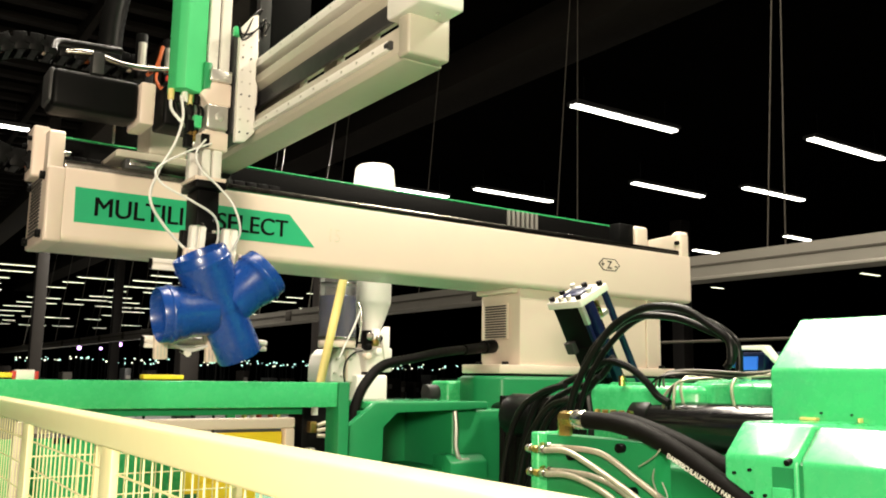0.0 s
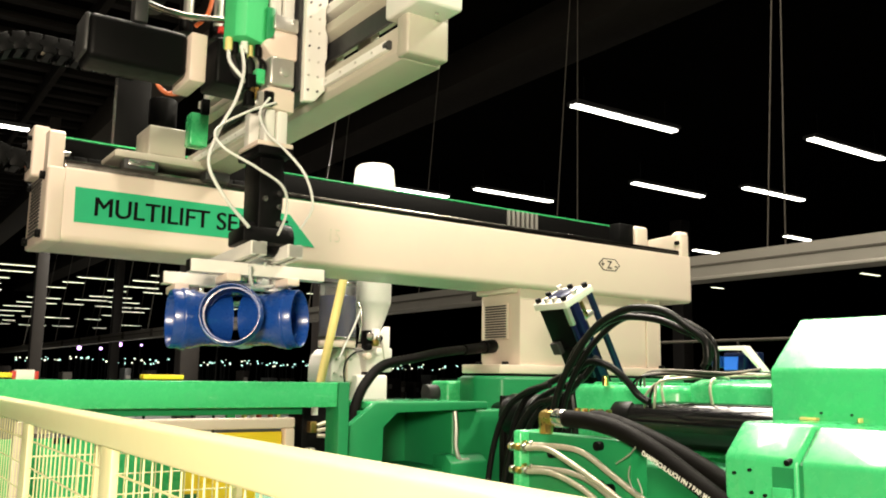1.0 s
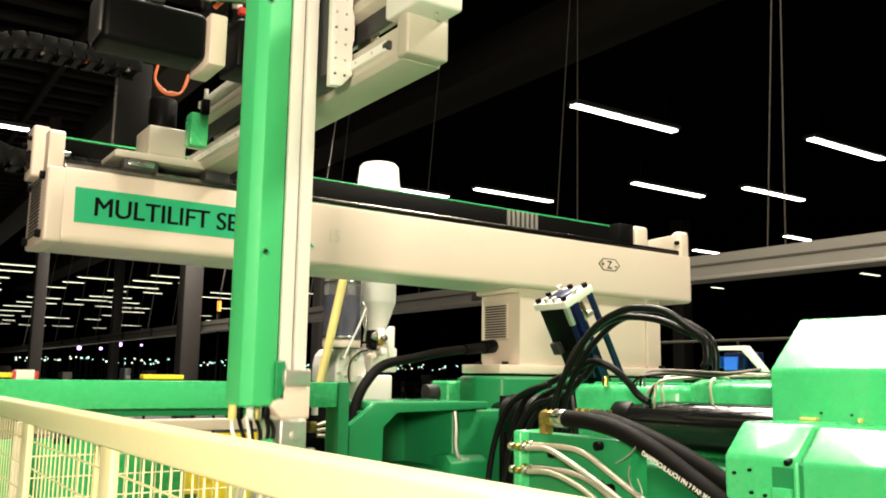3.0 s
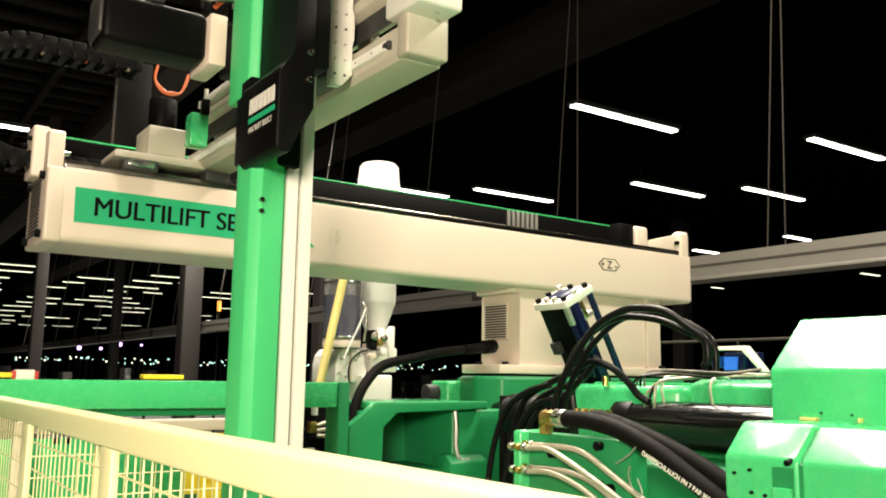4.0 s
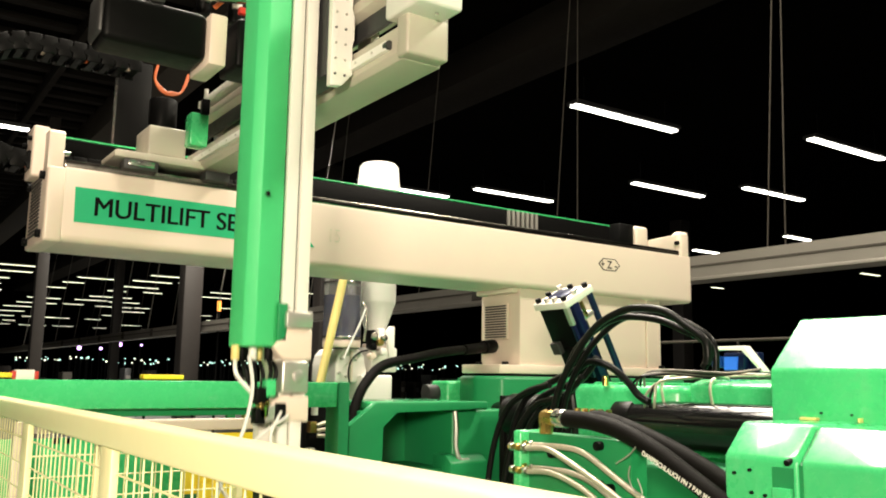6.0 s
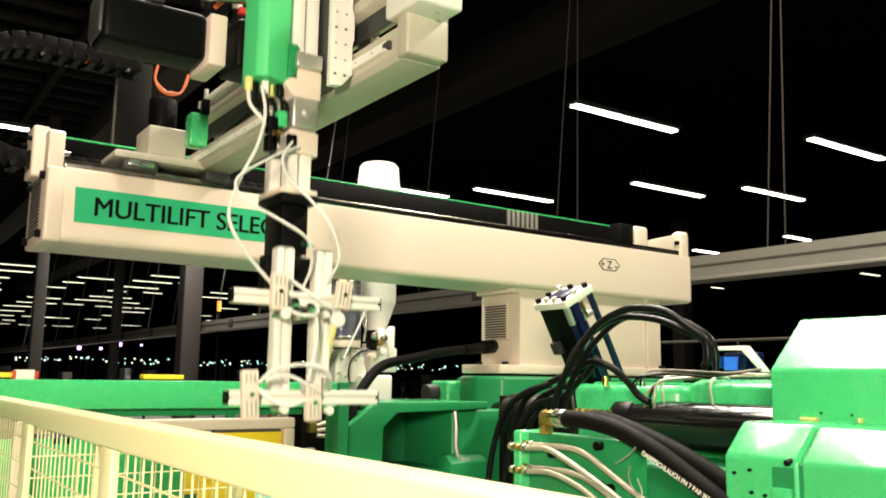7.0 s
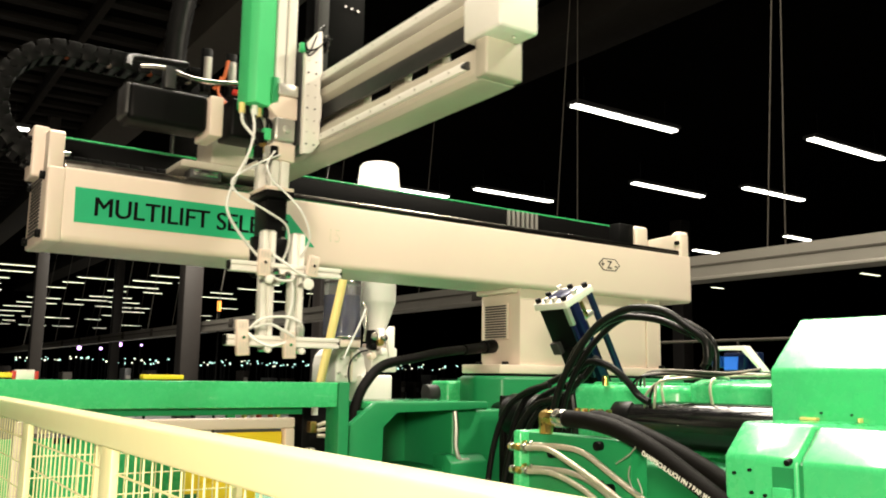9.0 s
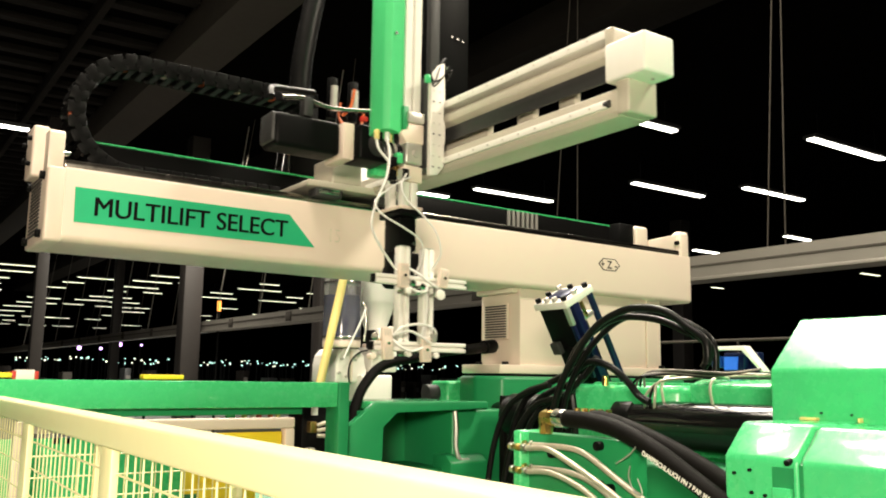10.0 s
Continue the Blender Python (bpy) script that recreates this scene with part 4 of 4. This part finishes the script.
part("bracket_foot", box(B(), 0.845, 1.2, 3.66, 3.72, 2.765, 2.80, 0.004), BLACK, arm)

# ---- head, rides along the arm ----
head = thing("arm_carriage", (1.0, 2.8, 2.9), "carriage with black servo motor and pale steel guide plate", "robot carriage")
bm = prism(B(), [(1.024, 2.745), (1.06, 2.75), (1.094, 2.79), (1.086, 2.87), (1.096, 2.89), (1.096, 2.96), (1.084, 2.98), (1.084, 3.04), (1.094, 3.06), (1.088, 3.222), (1.068, 3.214), (1.028, 3.16), (1.024, 3.13)], "y", 2.765, 2.79, 0.003)
gp = part("guide_plate", bm, WHITE, head)
for i in range(9):
    for x in (1.036, 1.066):
        part("plate_screw", cyl(B(), (x, 2.760, 2.78 + i * 0.045), (x, 2.767, 2.78 + i * 0.045), 0.0032, n=8), GREYDARK if i % 3 == 0 else ALU, gp)
for z in (2.80, 2.90, 3.03, 3.10):
    part("slide_block", box(B(), 1.045, 1.10, 2.79, 2.88, z, z + 0.055, 0.012, 3), BLACK, head)
part("back_plate", box(B(), 1.02, 1.085, 2.79, 3.0, 2.78, 3.16, 0.004), GREYDARK, head)
for k in range(4):
    part("connector", cyl(B(), (1.09 + 0.012 * k, 2.80, 3.13 + 0.012 * k), (1.09 + 0.012 * k, 2.80, 3.18 + 0.015 * k), 0.007, n=8), STEEL if k % 2 else BLACK, head)
part("motor", box(B(), 0.475, 0.762, 3.03, 3.17, 2.838, 2.975, 0.020, 4), BLACK, head)
part("motor_cap", box(B(), 0.465, 0.485, 3.04, 3.16, 2.855, 2.975, 0.02, 3), GREYDARK, head)
part("motor_flange", box(B(), 0.762, 0.814, 3.01, 3.18, 2.822, 2.976, 0.008), CREAM, head)
part("gearbox", box(B(), 0.85, 0.99, 3.03, 3.18, 2.84, 2.99, 0.012, 3), BLACK, head)
part("gear_shaft", cyl(B(), (0.94, 2.95, 2.91), (0.94, 3.05, 2.91), 0.05, n=20), GREYDARK, head)
part("motor_lead", tube(B(), [(0.52, 3.08, 3.05), (0.60, 3.06, 3.055), (0.70, 3.05, 3.035), (0.80, 3.05, 3.04), (0.92, 3.02, 3.05)], 0.010, 10), RAILSTEEL, head)
part("motor_lead", tube(B(), [(0.48, 3.10, 3.05), (0.50, 3.14, 3.10), (0.60, 3.2, 3.13), (0.74, 3.26, 3.16)], 0.014, 10), RUBBER, head)
part("connector", box(B(), 0.60, 0.64, 3.04, 3.09, 2.98, 3.06, 0.005), GREYDARK, head)
part("orange_lead", tube(B(), [(0.80, 3.10, 3.03), (0.83, 3.08, 3.07), (0.85, 3.09, 3.15)], 0.007, 8), ORANGE, head)
part("red_plug", box(B(), 0.85, 0.88, 3.02, 3.04, 3.0, 3.02, 0.003), RED, head)
for x in (0.80, 0.90):
    part("plug", cyl(B(), (x, 3.2, 3.04), (x, 3.2, 3.22), 0.022, n=12, bev=0.003), BLACK, head)
    part("plug_ring", cyl(B(), (x, 3.18, 3.08), (x, 3.18, 3.18), 0.016, n=12), ALU, head)
part("conduit", tube(B(), [(0.72, 3.36, 3.16), (0.725, 3.36, 3.30), (0.75, 3.36, 3.48), (0.80, 3.36, 3.75), (0.86, 3.36, 4.1)], 0.045, 12, 10, ribs=0.04), RUBBER, head)
part("chain_box", box(B(), 1.215, 1.44, 3.08, 3.2, 3.22, 4.3, 0.01), BLACK, head)
part("chain_box_ridge", box(B(), 1.20, 1.25, 3.04, 3.08, 3.10, 4.3, 0.006), GREYDARK, head)
for i in range(3):
    part("chain_screw", cyl(B(), (1.34 + 0.03 * i, 3.072, 3.50 - 0.004 * i), (1.34 + 0.03 * i, 3.081, 3.50 - 0.004 * i), 0.007, n=8), STEEL, head)

for k, (x, z) in enumerate(((1.10, 3.17), (1.085, 3.20), (1.115, 3.15))):
    part("lead", tube(B(), [(x, 2.80, z), (x + 0.02, 2.78, z + 0.05), (x - 0.01, 2.77, z + 0.02 * k), (1.03, 2.755, 3.13 - 0.01 * k), (1.01, 2.75, 3.17)], 0.003, 6), RUBBER, head)
part("earth_clip", box(B(), 1.000, 1.026, 2.762, 2.785, 3.125, 3.160, 0.006), GREEN, head)

# ---- lift column ----
lift = thing("lift_column", (0.9, 2.85, 2.7), "green and grey vertical lifting column with black joint cover", "lifting column")
hexc = [(0.814, 2.875), (0.820, 2.80), (0.846, 2.778), (0.924, 2.815), (0.932, 2.92), (0.83, 2.92)]
part("cover", prism(B(), hexc, "z", 2.905, 4.30, 0.004), LIFTGREEN, lift)
part("upper_cover", prism(B(), [(0.808, 2.90), (0.812, 2.83), (0.838, 2.815), (0.852, 2.83), (0.852, 2.96), (0.808, 2.96)], "z", 4.30, 5.6, 0.004), LIFTGREEN, lift)
part("side_plate", box(B(), 0.915, 0.942, 2.80, 2.83, 2.92, 3.02, 0.003), SHADEGREEN, lift)
for x0, x1 in ((0.934, 0.968), (0.977, 1.010)):
    part("profile_rib", box(B(), x0, x1, 2.82, 2.95, 2.72, 4.6, 0.003), WHITE, lift)
part("profile_core", box(B(), 0.938, 1.006, 2.84, 2.94, 2.70, 4.6, 0.002), GREYDARK, lift)
jc = part("joint_cover", prism(B(), [(0.795, 4.105), (0.81, 4.095), (0.835, 4.095), (0.845, 4.125), (0.893, 4.215), (0.893, 4.795), (0.84, 4.795), (0.84, 4.345), (0.795, 4.300)], "y", 2.585, 2.83, 0.006, 3), BLACK, lift, "black plastic joint cover")
part("joint_back", box(B(), 0.81, 0.96, 2.80, 2.90, 4.115, 4.345, 0.006), BLACK, lift)
for i in range(6):
    part("logo_bar", box(B(), 0.7935, 0.7952, 2.604 + i * 0.0272, 2.626 + i * 0.0272, 4.222, 4.262, 0), WHITE, jc)
part("logo_stripe", box(B(), 0.7935, 0.7952, 2.600, 2.765, 4.198, 4.212, 0), STICKER, jc)
words("lettering", "MULTILIFT SELECT", 0.0205, pose(0.7948, 2.764, 4.174) @ SIDE, WHITE, jc, "small white lettering", 0.88, thick=0.0004)
for z in (4.285, 4.355):
    part("bolt", cyl(B(), (0.875, 2.577, z), (0.875, 2.587, z), 0.009, n=12, bev=0.002), STEEL, lift)
part("chain", box(B(), 0.898, 0.915, 2.70, 2.82, 4.30, 5.6, 0.006), BLACK, lift)
for i in range(24):
    bm = box(B(), 0.856, 0.898, 2.69, 2.82, 4.34 + i * 0.052, 4.362 + i * 0.052, 0.004, 1)
    box(bm, 0.856, 0.898, 2.684, 2.694, 4.334 + i * 0.052, 4.374 + i * 0.052, 0.004, 1)
    part("chain_link", bm, GREYDARK, lift)
part("chain_cover", box(B(), 0.862, 0.940, 2.60, 2.684, 4.33, 5.6, 0.008, 3), BLACK, lift)
for x, z in ((0.845, 3.98), (0.845, 4.01), (0.86, 3.30)):
    part("cover_screw", cyl(B(), (x, 2.772, z), (x, 2.79, z), 0.007, n=8), STEEL, lift)
part("clamp_block", prism(B(), [(0.905, 2.905), (0.935, 2.872), (1.016, 2.872), (1.016, 2.955), (0.945, 2.955)], "y", 2.80, 2.86, 0.006, 3), CREAM, lift)
part("slide_block", box(B(), 0.935, 1.013, 2.79, 2.86, 2.955, 3.0, 0.006), ALU, lift)
part("valve_block", box(B(), 0.930, 1.008, 2.795, 2.86, 2.785, 2.872, 0.008, 3), ALU, lift)
part("valve_cap", cyl(B(), (0.975, 2.788, 2.83), (0.975, 2.80, 2.83), 0.016, n=16, bev=0.004), ALU, lift)
part("clamp_block", prism(B(), [(0.900, 2.755), (0.922, 2.718), (1.012, 2.712), (1.012, 2.778), (0.935, 2.782)], "y", 2.80, 2.87, 0.005, 2), CREAM, lift)
for x, y in ((0.943, 2.81), (0.982, 2.81), (0.920, 2.87)):
    part("guide_rod", box(B(), x - 0.016, x + 0.016, y, y + 0.04, 2.61, 2.715, 0.004), WHITE, lift)
part("flange_plate", box(B(), 0.900, 1.010, 2.79, 2.94, 2.600, 2.614, 0.003), CREAM, lift)
part("wrist_plate", box(B(), 0.904, 1.010, 2.785, 2.95, 2.574, 2.600, 0.004), BLACK, lift)
part("wrist_body", prism(B(), [(0.924, 2.33), (0.922, 2.574), (1.000, 2.574), (1.000, 2.49), (0.994, 2.48), (0.994, 2.33)], "y", 2.82, 2.938, 0.006, 2), BLACK, lift)
part("wrist_bearing", cyl(B(), (0.90, 2.87, 2.34), (1.04, 2.87, 2.34), 0.05, n=24, bev=0.005), BLACK, lift)
for x, z in ((0.985, 2.47), (0.985, 2.43), (0.94, 2.45), (0.985, 2.38)):
    part("bolt", cyl(B(), (x, 2.812, z), (x, 2.822, z), 0.009, n=10), STEEL, lift)
PEG = [(0.815, PALEYEL), (0.84, BLACK), (0.862, WHITE), (0.885, PALEYEL), (0.905, BLACK), (0.92, WHITE)]
for i, (x, mtl) in enumerate(PEG):
    part("cable_gland", cyl(B(), (x, 2.83 + 0.02 * (i % 2), 2.87), (x, 2.83 + 0.02 * (i % 2), 2.908), 0.011, n=10, bev=0.002), mtl, lift)
    part("cable", tube(B(), [(x, 2.83 + 0.02 * (i % 2), 2.875), (x + 0.004, 2.82, 2.83), (0.87 + 0.006 * i, 2.81 + 0.01 * i, 2.77 - 0.01 * i), (0.89 + 0.008 * i, 2.84, 2.72)], 0.0055, 8), RUBBER if i else TUBEW, lift)
for x, z, mtl in ((0.90, 2.80, GREEN), (0.875, 2.78, BLACK), (0.90, 2.735, ALU), (0.875, 2.73, BLACK), (0.93, 2.74, BLACK), (0.885, 2.745, BRASS)):
    part("coupling", box(B(), x - 0.014, x + 0.014, 2.79, 2.825, z - 0.022, z + 0.022, 0.004), mtl, lift)
part("white_hose", tube(B(), [(0.84, 2.80, 2.88), (0.845, 2.78, 2.80), (0.815, 2.75, 2.70), (0.765, 2.73, 2.60), (0.735, 2.71, 2.50), (0.785, 2.72, 2.42), (0.87, 2.75, 2.35)], 0.0048, 10), TUBEW, lift, "pale translucent air hose")
part("white_hose", tube(B(), [(0.95, 2.79, 2.73), (0.86, 2.76, 2.68), (0.755, 2.72, 2.60), (0.765, 2.69, 2.545), (0.86, 2.68, 2.50), (0.94, 2.69, 2.46), (0.97, 2.73, 2.40), (0.965, 2.77, 2.34)], 0.0037, 10), TUBEW, lift, "pale translucent air hose")
part("white_hose", tube(B(), [(0.93, 2.79, 2.74), (0.89, 2.76, 2.68), (0.90, 2.73, 2.62), (0.95, 2.70, 2.565), (1.0, 2.68, 2.50), (1.03, 2.69, 2.42), (1.02, 2.74, 2.36)], 0.0037, 10), TUBEW, lift, "pale translucent air hose")

# ---- gripper, turns about the wrist ----
gripper = thing("gripper", (0.95, 2.85, 2.37), "aluminium profile gripper frame with white suction cups", "gripper")


def slotted(bm, x0, x1, y0, y1, z0, z1, along):
    """A slotted square profile: two ribs with a recessed core."""
    if along == "z":
        w = (x1 - x0)
        box(bm, x0, x0 + w * 0.40, y0, y1, z0, z1, 0.003)
        box(bm, x1 - w * 0.40, x1, y0, y1, z0, z1, 0.003)
        box(bm, x0 + w * 0.38, x1 - w * 0.38, y0 + 0.012, y1 - 0.006, z0 + 0.001, z1 - 0.001, 0)
    else:
        w = (z1 - z0)
        box(bm, x0, x1, y0, y1, z0, z0 + w * 0.40, 0.003)
        box(bm, x0, x1, y0, y1, z1 - w * 0.40, z1, 0.003)
        box(bm, x0 + 0.001, x1 - 0.001, y0 + 0.012, y1 - 0.006, z0 + w * 0.38, z1 - w * 0.38, 0)
    return bm


for x in (0.911, 1.021):
    part("upright", slotted(B(), x - 0.024, x + 0.024, 2.755, 2.795, 2.045, 2.445, "z"), WHITE, gripper)
    part("upright_cap", box(B(), x - 0.02, x + 0.02, 2.758, 2.792, 2.445, 2.449, 0), ALU, gripper)
for z in (2.311, 2.063):
    part("crossbar", slotted(B(), 0.760, 1.173, 2.715, 2.752, z - 0.018, z + 0.018, "x"), WHITE, gripper)
    for x in (0.757, 1.172):
        part("crossbar_cap", box(B(), x, x + 0.004, 2.717, 2.750, z - 0.016, z + 0.016, 0), BLACK, gripper)
part("mount", box(B(), 0.87, 1.01, 2.795, 2.84, 2.31, 2.43, 0.006), BLACK, gripper)
for x, z, h, lean_a in ((0.870, 2.325, 0.046, 0), (1.050, 2.327, 0.037, 8), (0.806, 2.071, 0.059, -4), (0.974, 2.052, 0.046, -3)):
    def tipped(bm):
        bmesh.ops.transform(bm, matrix=Matrix.Translation((x, 2.70, z)) @ pose(0, 0, 0, 0, lean_a, 0) @ Matrix.Translation((-x, -2.70, -z)), verts=bm.verts)
        return bm
    bp2 = part("bracket_plate", tipped(box(B(), x - 0.021, x + 0.021, 2.690, 2.712, z - h, z + h, 0.004)), CREAM, gripper)
    for k in (-1, 0, 1):
        part("slot", tipped(box(B(), x - 0.002 + 0.011 * k, x + 0.001 + 0.011 * k, 2.6885, 2.6905, z - h + 0.008, z - h + 0.045, 0)), ALU, bp2)
        part("slot", tipped(box(B(), x - 0.002 + 0.011 * k, x + 0.001 + 0.011 * k, 2.6885, 2.6905, z + h - 0.030, z + h - 0.008, 0)), ALU, bp2)
    part("bracket_bolt", tipped(cyl(B(), (x, 2.684, z), (x, 2.692, z), 0.006, n=8)), STEEL, gripper)
CUPS = ((0.885, 2.268, 0.014), (1.030, 2.262, 0.021), (0.892, 2.035, 0.012), (1.015, 2.032, 0.012))
for x, z, r in CUPS:
    stem = part("cup_stem", cyl(B(), (x, 2.700, z), (x, 2.755, z), 0.008, n=10), STEEL, gripper)
    part("suction_cup", cyl(B(), (x, 2.682, z), (x, 2.706, z), r, r * 0.7, n=20, bev=0.003), WHITE, stem, "white rubber suction cup")
HOSES = [((0.885, 2.70, 2.29), (0.93, 2.70, 2.27), (0.985, 2.71, 2.28), (0.975, 2.76, 2.34)), ((1.030, 2.70, 2.29), (0.99, 2.69, 2.30), (0.94, 2.69, 2.33), (0.92, 2.74, 2.36)),
         ((0.825, 2.69, 2.10), (0.862, 2.68, 2.133), (0.945, 2.68, 2.145), (1.01, 2.69, 2.125), (1.03, 2.72, 2.08)), ((0.825, 2.69, 2.085), (0.85, 2.68, 2.06), (0.90, 2.68, 2.045), (0.955, 2.69, 2.06)), ((0.985, 2.69, 2.08), (0.94, 2.68, 2.10), (0.89, 2.68, 2.118), (0.84, 2.69, 2.105)), ((0.955, 2.71, 2.07), (0.965, 2.70, 2.14), (0.985, 2.71, 2.22), (0.98, 2.72, 2.29))]
for k, path in enumerate(HOSES):
    part("air_hose", tube(B(), path, 0.0048, 8), TUBEW, gripper)
for x, z in ((0.885, 2.285), (1.030, 2.282), (0.955, 2.085), (1.012, 2.095)):
    part("elbow", box(B(), x - 0.011, x + 0.011, 2.695, 2.713, z - 0.012, z + 0.02, 0.003), ALU, gripper)
for x, z in ((0.915, 2.30), (0.96, 2.29), (0.94, 2.27)):
    part("manifold", cyl(B(), (x, 2.70, z), (x, 2.755, z), 0.013, n=10, bev=0.002), STEEL, gripper)

# ---- the moulded part ----
FC = Vector((0.957, 2.60, 2.186))
fitting = thing("pipe_fitting", (0.95, 2.85, 2.37), "glossy blue plastic double branch pipe fitting with sockets", "pipe fitting")
for a, L, ro, nm in ((118, 0.195, 0.086, "socket"), (188, 0.200, 0.086, "socket"), (44, 0.195, 0.086, "socket"), (298, 0.165, 0.072, "spigot")):
    d = Vector((math.cos(radians(a)), 0, math.sin(radians(a))))
    s0 = 0.0 if a in (118, 298) else 0.03
    part(nm, pipe_shell(B(), FC + d * s0, FC + d * L, ro, ro - 0.006, 40, 0.0 if nm == "spigot" else 0.009), BLUE, fitting)
    if nm == "socket":
        bm = pipe_shell(B(), FC + d * (L - 0.045), FC + d * (L - 0.028), ro + 0.004, ro - 0.003, 40)
        part("ring_bead", bm, BLUE, fitting)

# ---- cable chain: links that roll over as the arm travels ----
chain = thing("cable_chain", (0.9, 3.6, 2.75), "black plastic energy chain looping over the beam", "cable chain")
R_CH, Z_LO, Z_HI, PITCH_CH = 0.235, 2.755, 3.225, 0.055
links = []
N_CH = 40
for i in range(N_CH):
    bm = box(B(), -0.026, 0.026, -0.07, -0.058, -0.036, 0.036, 0.006)
    box(bm, -0.026, 0.026, 0.058, 0.07, -0.036, 0.036, 0.006)
    box(bm, -0.012, 0.012, -0.06, 0.06, -0.034, -0.027, 0)
    box(bm, -0.012, 0.012, -0.06, 0.06, 0.027, 0.034, 0)
    cyl(bm, (-0.0265, -0.072, 0), (-0.0265, 0.072, 0), 0.014, n=10)
    bmesh.ops.translate(bm, verts=bm.verts, vec=ORG[chain.name])
    links.append(part("link", bm, BLACK, chain))
    if i % 3 == 0:
        bm = box(B(), -0.02, 0.02, -0.05, -0.02, -0.012, 0.012, 0.004)
        box(bm, -0.02, 0.02, 0.01, 0.045, -0.012, 0.012, 0.004)
        bmesh.ops.translate(bm, verts=bm.verts, vec=ORG[chain.name])
        ORG[links[-1].name] = ORG[chain.name]
        part("cable_piece", bm, ORANGE if i % 2 else CREAM, links[-1])


def chain_pose(s, dx):
    """Place on the chain, s metres back from its end on the arm."""
    o = ORG[chain.name]
    end, loop = 0.90 + dx, 0.485 + dx / 2
    run, arc = end - loop, math.pi * R_CH
    if s < run:
        x, z, a = end - s, Z_HI, 0.0
    elif s < run + arc:
        u = (s - run) / R_CH
        x, z, a = loop - R_CH * math.sin(u), Z_LO + R_CH + R_CH * math.cos(u), -math.degrees(u)
    else:
        x, z, a = loop + (s - run - arc), Z_LO, -180.0
    return pose(x - o.x, 3.6 - o.y, z - o.z, 0, a, 0)


# ---- movement ----
def motions():
    dy = [(0, 0.004), (0.1, -0.035), (0.5, -0.254), (1, -0.545), (1.3, -0.685), (1.5, -0.715), (7.05, -0.715), (7.2, -0.69), (7.5, -0.575), (8, -0.148), (8.2, -0.045), (8.4, 0), (10, 0)]
    dx = [(0, 0.004), (0.3, 0), (8.3, 0), (8.5, 0.003), (8.6, 0.036), (8.75, 0.12), (9, 0.255), (9.5, 0.522), (10, 0.809)]
    dz = [(0, 0), (1.45, 0), (1.5, -0.008), (1.6, -0.065), (2, -0.352), (2.5, -0.69), (2.7, -0.84), (3.8, -1.55), (4.0, -1.61), (4.8, -1.61), (4.9, -1.585), (5.0, -1.50), (5.4, -1.30), (5.7, -1.10), (6.8, -0.303), (7, -0.168), (7.2, -0.05), (7.4, -0.005), (7.5, 0), (10, 0)]
    turn = [(0, 8), (0.2, 20), (0.4, 38), (0.6, 58), (0.8, 75), (1.0, 87), (1.15, 90), (5.2, 90), (6.1, 0), (10, 0)]
    close = [(0, -0.082), (0.1, -0.068), (0.3, -0.042), (0.5, -0.019), (0.8, -0.002), (1.0, 0), (10, 0)]
    nozzle = [(0, 0.062), (1.7, 0.062), (2.0, 0.045), (2.3, 0.006), (2.4, 0), (10, 0)]

    def at(c, t):
        return float(np.interp(t, [a for a, _ in c], [b for _, b in c]))
    T = [i / 10 for i in range(101)]
    for ob, ky, kz in ((arm, 0, 0), (head, 1, 0), (lift, 1, 1)):
        o = ORG[ob.name]
        walk(ob, [(t, pose(o.x + at(dx, t), o.y + ky * at(dy, t), o.z + kz * at(dz, t))) for t in T])
    o = ORG[gripper.name]
    walk(gripper, [(t, pose(o.x + at(dx, t), o.y + at(dy, t), o.z + at(dz, t), at(turn, t))) for t in T])
    walk(fitting, [(t, pose(o.x + at(dx, min(t, 4.4)), o.y + at(dy, min(t, 4.4)), o.z + at(dz, min(t, 4.4)), at(turn, min(t, 4.4)))) for t in T])
    for ob in (plat, core, screen):
        o = ORG[ob.name]
        walk(ob, [(t, pose(o.x, o.y + at(close, t), o.z)) for t in T])
    o = ORG[unit.name]
    walk(unit, [(t, pose(o.x, o.y + at(nozzle, t), o.z)) for t in T])
    for i, link in enumerate(links):
        walk(link, [(t, chain_pose(0.03 + i * PITCH_CH, at(dx, t))) for t in T if t in (0.0, 0.3) or t >= 8.3])


motions()
